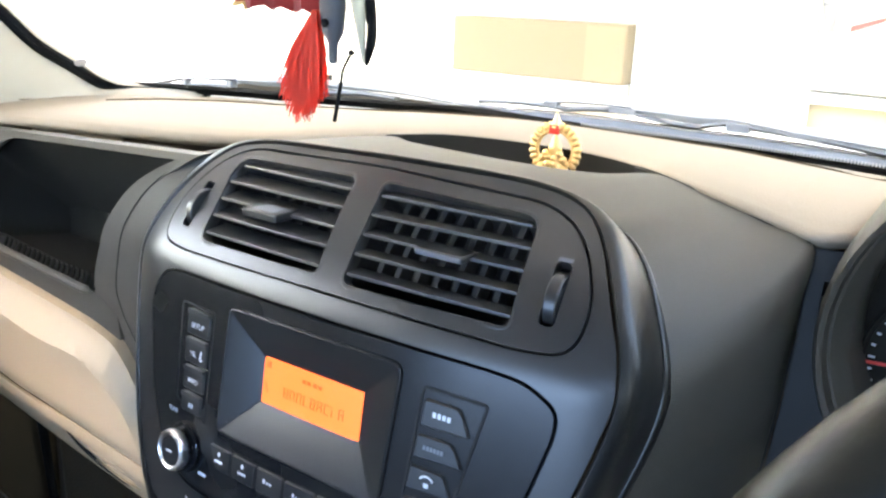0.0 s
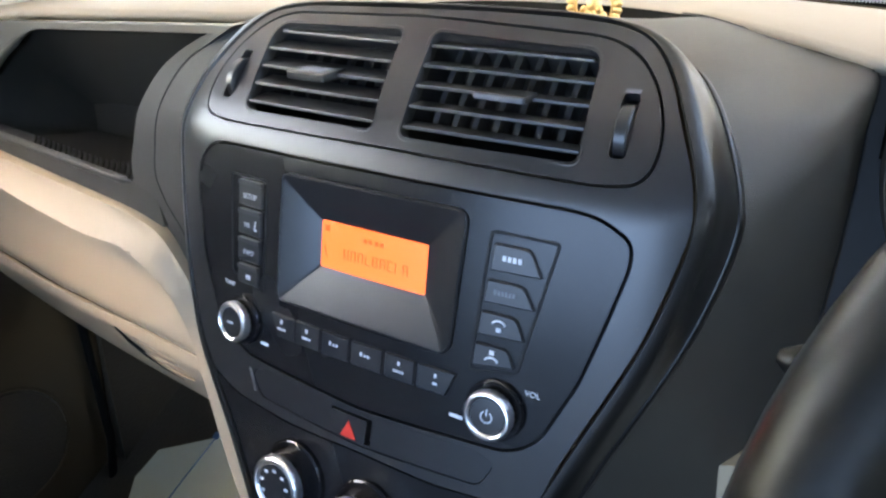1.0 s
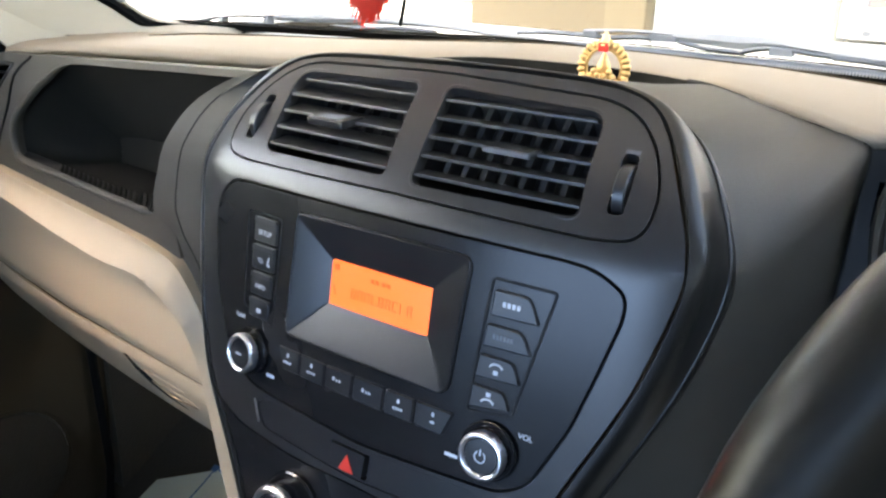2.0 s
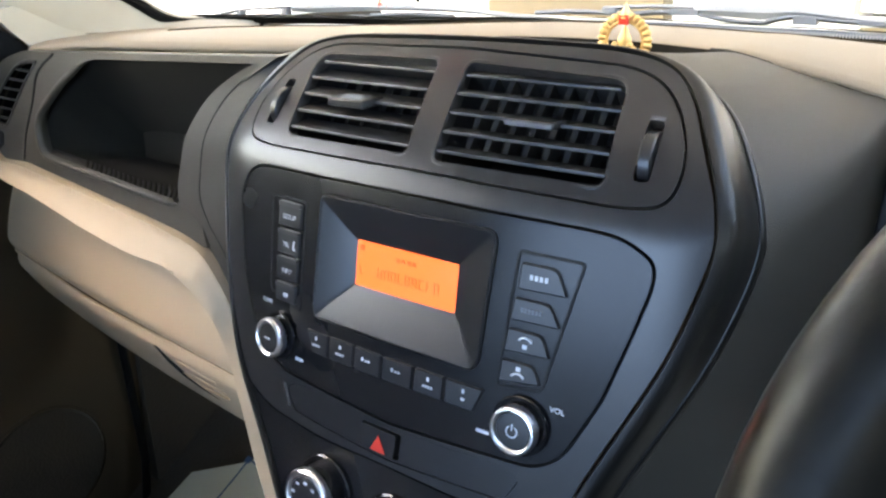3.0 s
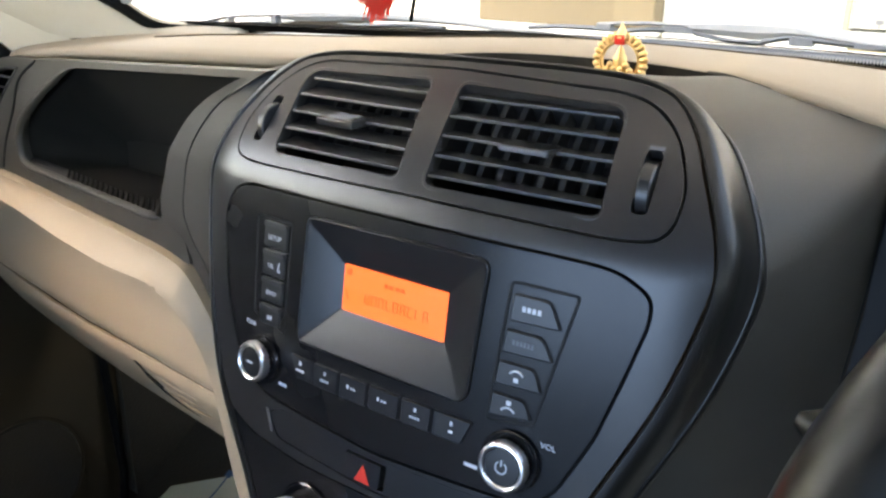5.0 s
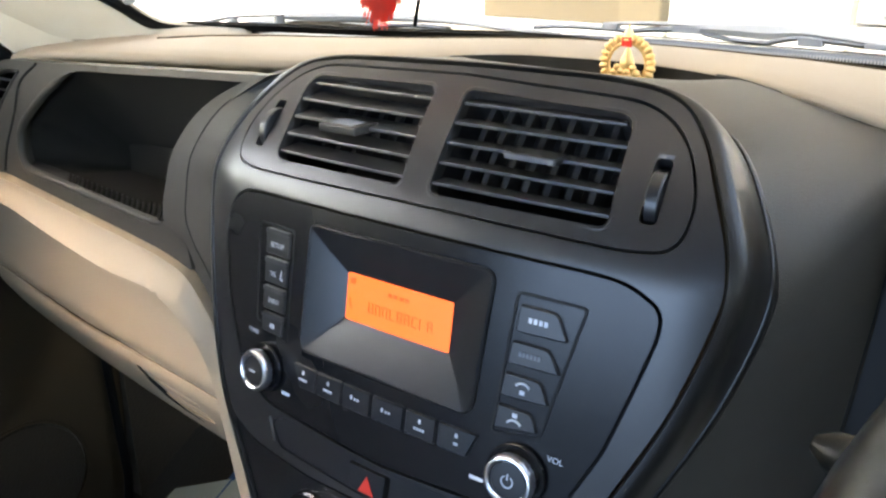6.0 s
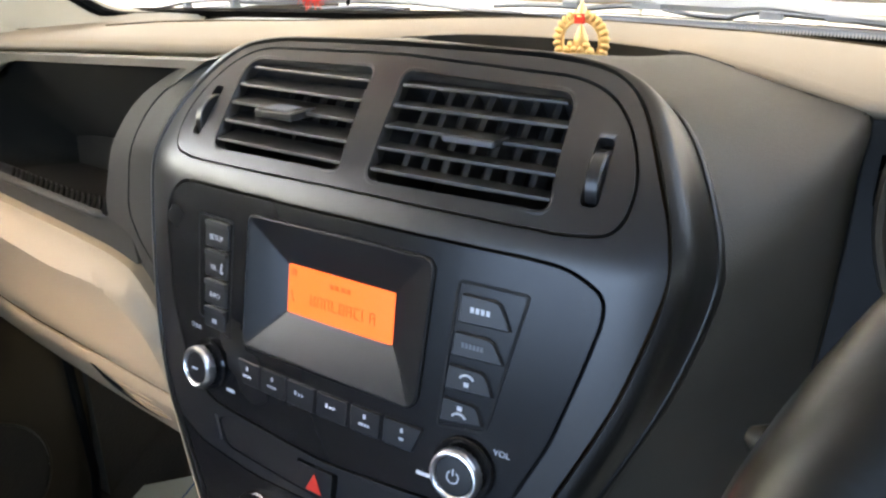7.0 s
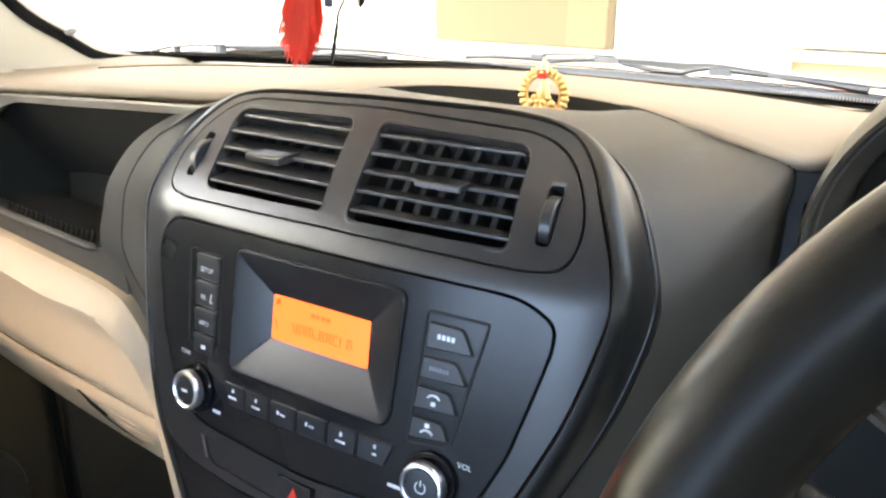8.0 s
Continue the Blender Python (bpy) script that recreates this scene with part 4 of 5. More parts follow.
# tapered black crescent that draws the shade beside the latch
part("latch_shade_line", tube([gl(x, z, 0.001) for x, z in ((-0.388, 0.520), (-0.384, 0.501), (-0.374, 0.482), (-0.360, 0.467), (-0.338, 0.456))], [0.0006, 0.0016, 0.0022, 0.0018, 0.0006], 8), GAP, glove)
for k in range(2):
    part("glove_rib", tube([gl(-0.365 + 0.012 * k + 0.06 * t, 0.5060 - 0.019 * k - 0.007 * t, -0.0012) for t in (0, 0.25, 0.5, 0.75, 1)], 0.0014, 8), BEIGE, glove)

# ---- instrument binnacle on the driver's side ----
binn = thing("instrument_cluster", "black round instrument binnacle with dial", "instrument cluster")


def ring(c, r0, n=40, y=0.0, sx=1.0):
    return [Vector((c[0] + sx * r0 * math.cos(2 * math.pi * i / n), c[1] + y, c[2] + r0 * math.sin(2 * math.pi * i / n))) for i in range(n)]


CC = (0.372, 0.205, 0.765)
loops = [ring(CC, 0.128, 48, 0.10, 1.0), ring(CC, 0.127, 48, 0.0, 1.0), ring(CC, 0.1245, 48, -0.034, 1.0), ring(CC, 0.1215, 48, -0.040, 1.0), ring(CC, 0.1185, 48, -0.038, 1.0), ring(CC, 0.1170, 48, -0.030, 1.0), ring(CC, 0.1155, 48, -0.0295, 1.0), ring(CC, 0.1080, 48, -0.018, 1.0), ring(CC, 0.1060, 48, -0.012, 1.0), ring(CC, 0.1055, 48, 0.024, 1.0)]
part("hood", grid(loops, True), BLACK, binn, sharp=30)
bm = bmesh.new()
bm.faces.new([bm.verts.new(p) for p in ring(CC, 0.107, 48, 0.0241, 1.0)])
part("cluster_face", bm, BINMAT, binn)
for gc, gr in (((0.326, 0.228, 0.735), 0.056), ((0.428, 0.228, 0.745), 0.040)):
    gm = pose(*gc, 90)
    gauge = part("gauge", turned([(gr * 1.05, -0.004), (gr * 1.05, 0.006), (gr * 1.03, 0.0072), (gr * 1.00, 0.006), (gr * 0.985, 0.002), (0, 0.002)], gm, 56), BINMAT, binn, "round black gauge")
    bm = bmesh.new()
    for i in range(31):
        a = radians(225 - i * 9)
        long = 0.0040 if i % 5 == 0 else 0.0026
        rr = gr * 0.95 - long / 2
        box(-long / 2, long / 2, -0.0007, 0.0007, 0.0022, 0.0026, bm, gm @ pose(rr * math.cos(a), rr * math.sin(a), 0, 0, 0, math.degrees(a)))
    tagged(part("dial_marks", bm, PRINT, gauge, "white dial marks"), kind="stuff")
    part("needle", box(-gr * 0.97, -gr * 0.15, -0.0010, 0.0010, 0.003, 0.0036, m=gm @ pose(0, 0, 0, 0, 0, 4)), REDKEY, gauge, "orange needle")
# driver-side lower dash
rows = []
for x in np.linspace(0, 1, 44):
    r = []
    for z in np.linspace(0.40, 0.802, 42):
        f = (z - 0.4) / 0.412
        p = Vector((0.2145 + 0.018 * min(1, f * 1.4) + x * 0.43, 0.141 + 0.072 * f + 0.02 * math.sin(math.pi * x), z))
        if math.hypot(p.x - CC[0], p.z - CC[2]) < 0.120:
            p.y = CC[1] + 0.085
        r.append(p)
    rows.append(r)
part("driver_dash", grid(rows), LEATHER, dash, sharp=60)
part("knee_panel", slab(lambda u, v, d: Vector((u, 0.12 + 0.2 * (0.6 - v) - d, v)), fillet([(0.166, 0.530), (0.177, 0.555), (0.199, 0.573), (0.25, 0.585), (0.62, 0.590), (0.62, 0.36), (0.12, 0.36), (0.150, 0.490)], 0.02, 4), (), 0.026, 0.0, (0.05, 0.03)), BEIGE, dash, "beige driver knee panel", bevel=0.006)

# ---- steering wheel ----
wheel = thing("steering_wheel", "black leather steering wheel", "steering wheel")
wm = pose(0.4644, -0.2225, 0.767, 90 - 25.7, 0, -7.4)
R, r = 0.1825, 0.0185
rim_rows = []
for i in range(96):
    a = 2 * math.pi * i / 96
    c = Vector((R * math.cos(a), R * math.sin(a), 0))
    rim_rows.append([wm @ (c + r * (c.normalized() * math.cos(b) + Vector((0, 0, 1.15)) * math.sin(b))) for b in [2 * math.pi * k / 20 for k in range(20)]])
part("rim", grid(rim_rows + [rim_rows[0]], True), LEATHER, wheel, sharp=80)
hubm = wm @ pose(0, 0, -0.03)
part("hub", turned([(0.0, 0.03), (0.05, 0.026), (0.068, 0.012), (0.072, -0.01), (0.05, -0.04), (0, -0.04)], hubm), BLACK, wheel)
for a in (0, 180, 270):
    c = Vector((math.cos(radians(a)), math.sin(radians(a)), 0))
    part("spoke", tube([wm @ (c * 0.05 + Vector((0, 0, -0.03))), wm @ (c * 0.11 + Vector((0, 0, -0.022))), wm @ (c * 0.178)], [0.02, 0.016, 0.012], 12), BLACK, wheel)
part("column", turned([(0.05, -0.04), (0.055, -0.12), (0.07, -0.32)], wm), BLACK, wheel)
stalk = thing("column_stalk", "black stalk with worn tip behind the wheel", "stalk")
part("lever", tube(smoothline([(0.42, -0.100, 0.735), (0.36, -0.095, 0.745), (0.30, -0.088, 0.756), (0.254, -0.081, 0.760)], 5), [0.006] * 8 + [0.007, 0.008, 0.009, 0.0095, 0.0095, 0.009, 0.007, 0.003], 14), LEATHER, stalk)

# ---- figurine in the tray ----
fm = pose(0.009, 0.288, 0.797)
bm = bmesh.new()
for i in range(19):
    a = radians(-35 + i * 250 / 18)
    bmesh.ops.create_icosphere(bm, subdivisions=2, radius=0.0037, matrix=fm @ pose(0.0205 * math.cos(a), 0, 0.026 + 0.0205 * math.sin(a), 0, -math.degrees(a), 0) @ Matrix.Diagonal((1.15, 0.6, 0.72, 1)))
tube([fm @ Vector((0.0165 * math.cos(radians(a)), 0, 0.026 + 0.0165 * math.sin(radians(a)))) for a in range(-40, 221, 10)], 0.0016, 8, bm)
tube([fm @ Vector((0.0225 * math.cos(radians(a)), 0.001, 0.026 + 0.0225 * math.sin(radians(a)))) for a in range(-40, 221, 10)], 0.0008, 8, bm)
turned([(0.0, 0.058), (0.0018, 0.054), (0.0042, 0.049), (0.0055, 0.045), (0.003, 0.043)], fm, 10, bm)
turned([(0.016, 0.0), (0.017, 0.004), (0.014, 0.006), (0.0, 0.007)], fm @ Matrix.Diagonal((1.3, 0.8, 1, 1)), 20, bm)
turned([(0.0115, 0.006), (0.0128, 0.010), (0.0098, 0.015), (0.0078, 0.019), (0.0056, 0.0215), (0.0062, 0.026), (0.0054, 0.030), (0.0036, 0.033), (0.0027, 0.036), (0, 0.040)], fm @ Matrix.Diagonal((1, 0.75, 1, 1)), 16, bm)
for dx, dy, dz, rad in ((0.0105, -0.003, 0.0105, 0.0046), (0.0095, -0.003, 0.0190, 0.0036), (0.0120, -0.002, 0.0155, 0.0030), (0.0068, -0.004, 0.0235, 0.0030), (0.0055, -0.007, 0.0090, 0.0036), (0.0030, -0.007, 0.0150, 0.0032), (0.0028, -0.006, 0.0205, 0.0026)):
    for sx in (-dx, dx):
        bmesh.ops.create_icosphere(bm, subdivisions=2, radius=rad, matrix=fm @ pose(sx, dy, dz))
part_fig = part("figurine", bm, GOLD)
tagged(part_fig, "small gilded figurine with beaded arch in the tray", "figurine")
bm = box(-0.0040, 0.0040, -0.0048, -0.002, 0.0400, 0.0475, m=fm)
gem = tagged(part("red_gem", bm, REDGEM), "square red gem set on the gilded arch", "gem")
# ---- cabin shell ----
def glass_pt(x, z):
    """The windscreen's surface."""
    return Vector((x, base_y(x) + 0.012 - (z - 0.80) * 1.22 - 0.1 * x * x * (z - 0.8), z))


wind = thing("windscreen", "clear windscreen with dark frit edge", "windscreen", kind="structure")
zs = [0.795 + 0.055 * i for i in range(9)]
rows = [[glass_pt(x, z) for x in np.linspace(-0.665, 0.665, 25)] for z in zs]
pane = part("pane", grid(rows, thick=(0, 0.003, 0.004)), GLASS, wind)
pane.visible_shadow = False
# dark band along the foot of the glass, and the black rubber at its side
part("lower_seal", grid([[glass_pt(x, 0.804) + Vector((0, -0.022, 0.003 + foot(x) + seal_rise(x))), glass_pt(x, 0.806) + Vector((0, -0.023, 0.0045 + foot(x) + seal_rise(x))), glass_pt(x, 0.808) + Vector((0, -0.012, 0.0050 + foot(x) + seal_rise(x))), glass_pt(x, 0.813) + Vector((0, -0.002, 0.0005 + foot(x) + seal_rise(x)))] for x in np.linspace(-0.655, 0.655, 40)], thick=(0, 0.004, -0.004)), RUBBER, wind, sharp=60)
EDGE = smoothline([(-0.560, 0.400, 0.804), (-0.615, 0.362, 0.804), (-0.652, 0.318, 0.810), (-0.662, 0.275, 0.838), (-0.664, 0.230, 0.868), (-0.658, 0.180, 0.915), (-0.640, 0.02, 1.06), (-0.610, -0.16, 1.21)], 6)
part("side_seal", tube(EDGE, 0.0078, 10), RUBBER, wind)
part("side_seal", tube([Vector((-p.x, p.y, p.z)) for p in EDGE], 0.0078, 10), RUBBER, wind)
m = pose(-0.625, 0.262, 0.848, 40, 0, 25)
part("glass_stamp", turned([(0.0065, 0), (0.0065, 0.0005), (0, 0.0005)], m @ Matrix.Diagonal((1.3, 1, 1, 1)), 24), plastic("grey_frit", (0.15, 0.15, 0.14), 0.6, 900, 0), wind)
# pillar trims
for s in (-1, 1):
    rows = []
    for p in EDGE:
        a = Vector((p.x * -s, p.y, p.z)) + Vector((0, -0.008, 0))
        row = [a, a + Vector((-s * 0.003, -0.025, -0.003)), a + Vector((-s * 0.002, -0.065, -0.014)), a + Vector((s * 0.006, -0.105, -0.035)), a + Vector((s * 0.025, -0.130, -0.060))]
        rows.append(row)
    tagged(part("pillar_trim", grid(rows, thick=(s * 0.01, 0.02, 0.01)), LINER, sharp=60), "light beige windscreen pillar trim", "pillar", kind="structure")
for s in (-1, 1):
    tagged(part("pillar_foot", slab(lambda u, v, d: Vector((s * (0.651 - d), u, v)), fillet([(0.23, 0.785), (0.135, 0.785), (0.125, 0.799), (0.107, 0.817), (0.088, 0.840), (0.115, 0.845), (0.17, 0.815), (0.23, 0.795)], 0.003, 2), (), 0.0, -0.012, (0.05, 0.05)), LINER), "light beige foot of the pillar trim", "pillar", kind="structure")
tagged(part("headliner", box(-0.62, 0.62, -1.6, -0.14, 1.205, 1.23), ROOFING), "unseen roof lining, darkened to dim its reflection", "ceiling", kind="structure")
tagged(part("cabin_floor", box(-0.72, 0.72, -1.6, 0.75, -0.03, 0.0), CARPET), "dark brown carpet floor", "floor", kind="structure")
tagged(part("toe_board", grid([[(-0.72, -0.06, 0.0), (0.72, -0.06, 0.0)], [(-0.72, 0.36, 0.25), (0.72, 0.36, 0.25)], [(-0.72, 0.55, 0.45), (0.72, 0.55, 0.45)], [(-0.72, 0.66, 0.79), (0.72, 0.66, 0.79)]], thick=(0, 0.02, 0)), CARPET), "dark carpeted toe board", "wall", kind="structure")
# out of view; its top edge cuts off low light from behind
tagged(part("rear_wall", box(-0.72, 0.72, -1.64, -1.60, 0, 0.47), SEAT), "unseen low dark seat back, its height set to block light", "wall", kind="structure")
for s in (-1, 1):
    d = thing("front_door", "closed brown door with black mirror corner", "door", kind="structure")
    part("door_panel", grid([[(s * 0.70, 0.36, 0.05), (s * 0.70, -0.75, 0.05)], [(s * 0.672, 0.36, 0.30), (s * 0.672, -0.75, 0.30)], [(s * 0.662, 0.36, 0.55), (s * 0.662, -0.75, 0.55)], [(s * 0.655, 0.36, 0.80), (s * 0.655, -0.75, 0.84)]], thick=(s * 0.05, 0, 0)), BROWN, d, bevel=0.004)
    if s < 0:
        part("speaker_rim", tube([(-0.668 + 0.0, 0.05 + 0.085 * math.cos(a), 0.26 + 0.085 * math.sin(a)) for a in np.linspace(0, 2 * math.pi, 33)], 0.0022, 8, cap=False), BROWN, d)
        part("speaker_grille", turned([(0.083, -0.002), (0.080, 0.003), (0, 0.008)], pose(-0.669, 0.05, 0.26, 0, 90, 0), 32), CARPET, d, "dark round speaker grille")
        part("door_joint", tube([(-0.650, 0.17, 0.58), (-0.655, 0.175, 0.40), (-0.662, 0.185, 0.20), (-0.668, 0.17, 0.06)], 0.006, 8), RUBBER, d, "dark door seal")
    part("mirror_corner", grid([[(s * 0.652, 0.150, 0.740), (s * 0.652, -0.10, 0.740)], [(s * 0.650, 0.120, 0.800), (s * 0.650, -0.10, 0.800)], [(s * 0.648, 0.060, 0.850), (s * 0.648, -0.08, 0.880)], [(s * 0.640, -0.06, 0.95), (s * 0.640, -0.08, 0.955)]], thick=(s * 0.03, 0, 0)), RUBBER, d, "black mirror corner cover")
    part("window_pane", grid([[(s * 0.655, 0.02, 0.86), (s * 0.655, -0.75, 0.84)], [(s * 0.600, -0.16, 1.21), (s * 0.600, -0.75, 1.21)]], thick=(s * 0.003, 0, 0)), GREYTINT if s > 0 else LIGHTTINT, d, "tinted window pane")
    part("window_frame", tube([(s * 0.655, -0.75, 0.84), (s * 0.60, -0.75, 1.20), (s * 0.60, -0.16, 1.215)], 0.016, 8), BLACK, d)
tagged(part("side_sill", box(-0.78, -0.70, -1.64, 0.75, -0.03, 0.12), BROWN), "brown door sill", "wall", kind="structure")
tagged(part("kick_panel", box(-0.72, -0.66, 0.20, 0.75, 0.0, 0.80), CARPET), "dark kick panel in the footwell", "wall", kind="structure")
tagged(part("side_sill", box(0.66, 0.74, -1.64, 0.75, -0.03, 0.14), BROWN), "brown door sill", "wall", kind="structure")
for s in (-1, 1):
    tagged(part("rear_door", box(s * 0.69 - 0.03, s * 0.69 + 0.03, -1.64, -0.75, 0.0, 0.86), BROWN), "brown rear door below its window", "door", kind="structure")
    tagged(part("rear_quarter", grid([[(s * 0.67, -1.64, 0.84), (s * 0.67, -1.25, 0.84)], [(s * 0.60, -1.60, 1.21), (s * 0.60, -1.40, 1.21)]], thick=(s * 0.04, 0, 0)), LINER), "light rear pillar trim", "pillar", kind="structure")
    tagged(part("middle_pillar", grid([[(s * 0.67, -0.86, 0.0), (s * 0.67, -0.72, 0.0)], [(s * 0.66, -0.84, 0.84), (s * 0.66, -0.72, 0.84)], [(s * 0.60, -0.82, 1.21), (s * 0.60, -0.74, 1.21)]], thick=(s * 0.04, 0, 0)), LINER), "light middle pillar trim", "pillar", kind="structure")
tagged(part("rear_header", box(-0.66, 0.66, -1.64, -1.60, 0.99, 1.23), LINER), "light trim above the rear window", "wall", kind="structure")
# out of view; the dark pane blocks daylight behind the added lamp
rear_pane = thing("rear_window", "unseen rear window above the seat back, darkened to block daylight", "window", kind="structure")
part("pane", grid([[(-0.66, -1.625, 0.47), (0.66, -1.625, 0.47)], [(-0.66, -1.625, 0.99), (0.66, -1.625, 0.99)]], thick=(0, -0.004, 0)), TINTED, rear_pane)
for s in (-1, 1):
    # panes out of view: blue light from the right, clear from the left
    rear_glass = thing("rear_side_window", "unseen rear side window, tinted blue to colour the light" if s > 0 else "clear rear side window", "window", kind="structure")
    part("pane", grid([[(s * 0.664, -0.84, 0.85), (s * 0.664, -1.30, 0.85)], [(s * 0.602, -0.80, 1.21), (s * 0.602, -1.42, 1.21)]], thick=(s * 0.003, 0, 0)), BLUETINT if s > 0 else LIGHTTINT, rear_glass)
seat = thing("passenger_seat", "dark brown cloth front passenger seat, empty", "seat")
part("cushion", box(-0.60, -0.17, -0.56, -0.035, 0.18, 0.315), SEAT, seat, bevel=0.04, seg=5)
part("backrest", box(-0.60, -0.20, -0.07, 0.07, 0.0, 0.62, m=pose(0, -0.60, 0.27, 12, 0, 0)), SEAT, seat, bevel=0.05, seg=5)
part("headrest", box(-0.49, -0.24, -0.05, 0.05, 0.66, 0.84, m=pose(0, -0.60, 0.27, 12, 0, 0)), SEAT, seat, bevel=0.04, seg=5)
for x in (-0.41, -0.32):
    part("headrest_post", tube([pose(0, -0.60, 0.27, 12) @ Vector((x, 0, 0.60)), pose(0, -0.60, 0.27, 12) @ Vector((x, 0, 0.70))], 0.006, 10), CHROME, seat)
part("seat_base", box(-0.55, -0.17, -0.52, -0.10, 0.0, 0.2), RUBBER, seat)
dseat = thing("driver_seat", "dark brown cloth driver seat, reclined flat", "seat")
part("cushion", box(0.14, 0.62, -0.90, -0.42, 0.18, 0.33), SEAT, dseat, bevel=0.04, seg=5)
part("backrest", box(0.14, 0.62, -0.07, 0.07, 0.0, 0.62, m=pose(0, -0.90, 0.27, 78, 0, 0)), SEAT, dseat, bevel=0.04, seg=5)
part("seat_base", box(0.19, 0.57, -0.86, -0.48, 0.0, 0.2), RUBBER, dseat)
tagged(part("centre_tunnel", box(-0.11, 0.13, -0.9, 0.30, 0.0, 0.40), BLACK, bevel=0.03), "low black centre tunnel between the seats", "console")
# printed plastic film on the passenger floor
def film_pt(x, y, d=0.0):
    return Vector((x, y, 0.05 + 0.6 * y + 0.004 * noise.noise((x * 14, y * 14, 1.0)) + d))


film_rows = [[film_pt(-0.583 + 0.03 * math.sin(j * 1.1) * (1 - i / 13) + 0.30 * i / 13 + 0.04 * max(0, j - 5) * (1 - i / 13), 0.02 + 0.040 * j) for i in range(14)] for j in range(8)]
film = thing("floor_film", "milky plastic floor film with blue printed lines", "floor cover")
part("film_sheet", grid(film_rows, thick=(0, 0, -0.002)), SHEET, film)
part("printed_mark", box(-0.005, 0.005, -0.005, 0.005, 0, 0.001, m=Matrix.Translation(film_pt(-0.528, 0.265, 0.001)) @ pose(0, 0, 0, 31)), BLUEINK, film)
for a, b in (((-0.528, 0.262), (-0.535, 0.17)), ((-0.526, 0.266), (-0.453, 0.258))):
    part("printed_line", tube([film_pt(a[0] + (b[0] - a[0]) * t, a[1] + (b[1] - a[1]) * t, 0.001) for t in (0, 0.2, 0.4, 0.6, 0.8, 1)], 0.0012, 6), BLUEINK, film)

# ---- rear-view mirror and hanging ornament ----
mir = thing("rear_view_mirror", "black rear-view mirror fixed to the windscreen", "mirror")
part("housing", box(-0.10, 0.10, -0.015, 0.015, -0.03, 0.03, m=pose(0.0, 0.045, 1.02, -8)), BLACK, mir, bevel=0.012, seg=4)
part("stem", tube([(0, 0.055, 1.03), (0, 0.12, 1.055)], 0.008, 10), BLACK, mir)
orn = thing("hanging_ornament", "red tassel with dark and ivory charms hanging from mirror", "ornament")
YO = 0.04


def at_o(x, z, y=0.0):
    return Vector((x, YO + y, z))


band = []
for i in range(13):
    t = i / 12
    x = -0.096 + 0.074 * t
    band.append([at_o(x, 0.972 + 0.003 * math.sin(i * 1.3), 0.002 * math.sin(i * 2.0)), at_o(x, 0.950, 0.003 * math.sin(i * 1.1)), at_o(x, 0.9345 - 0.001 * t + 0.0018 * math.sin(i * 2.1), 0.004 * math.sin(i * 1.7))])
part("cloth_band", grid(band, thick=(0, 0.003, 0)), MAROON, orn, "maroon cloth band")
part("gilt_hem", tube([r[2] + Vector((0, -0.001, 0.0006)) for r in band[:3]], 0.0012, 6), GOLD, orn, "gilt hem")
part("hanger", tube([at_o(-0.06, 0.97), at_o(-0.03, 0.985), at_o(0.0, 0.998)], 0.0012, 6), RUBBER, orn)
rnd = random.Random(4)
bm = bmesh.new()
for k in range(420):
    a = rnd.random()
    tip_x = -0.0545 + 0.034 * a + rnd.uniform(-0.002, 0.002)
    tip_z = 0.8885 - 0.016 * (1 - abs(2 * a - 0.9)) + rnd.uniform(-0.006, 0.006)
    y = rnd.uniform(-0.006, 0.006)
    top = at_o(-0.0255 + rnd.uniform(-0.0015, 0.0015), 0.9345, y * 0.3)
    tip = at_o(tip_x, tip_z, y)
    mid = top.lerp(tip, 0.5) + Vector((-0.002 + 0.004 * a, rnd.uniform(-0.002, 0.002), 0.001))
    tube([top, mid, tip], [0.0005, 0.0006, 0.0003], 3, bm)
part("tassel", bm, REDCLOTH, orn, "bright red frayed tassel")
part("dark_charm", turned([(0.0, -0.046), (0.0032, -0.045), (0.0036, -0.034), (0.0075, -0.028), (0.0095, -0.014), (0.0085, 0.0), (0.0060, 0.012), (0.002, 0.05), (0, 0.05)], pose(-0.0125, YO, 0.9505) @ Matrix.Diagonal((1, 0.6, 1, 1)), 20), GREYRUB, orn, "dark grey rubber charm")
part("charm_button", turned([(0.0025, 0), (0.0025, 0.0012), (0, 0.0012)], pose(-0.0135, YO - 0.0055, 0.928, 90), 16), RUBBER, orn)
part("ivory_charm", tube([at_o(0.0015, 0.985).lerp(at_o(0.0105, 0.9065), k / 8) for k in range(9)], [0.0098 - 0.0090 * k / 8 for k in range(9)], 14), IVORY, orn, "ivory horn-shaped charm")
part("charm_back", tube(smoothline([at_o(0.0085, 0.985, 0.003), at_o(0.0125, 0.945, 0.003), at_o(0.0140, 0.922, 0.003), at_o(0.0108, 0.9055, 0.002)], 5), [0.003] * 12 + [0.0025, 0.002, 0.0015, 0.0008], 8), RUBBER, orn)
part("knot", turned([(0, -0.002), (0.002, -0.001), (0.002, 0.001), (0, 0.002)], pose(0.004, YO - 0.003, 0.9125), 10), RUBBER, orn)
part("cord", tube(smoothline([at_o(0.004, 0.912, -0.003), at_o(-0.002, 0.903, -0.003), at_o(-0.0068, 0.8934), at_o(-0.0095, 0.882), at_o(-0.0119, 0.8713)], 5), [0.0009] * 10 + [0.0012] * 11, 6), RUBBER, orn, "thin dark cord")

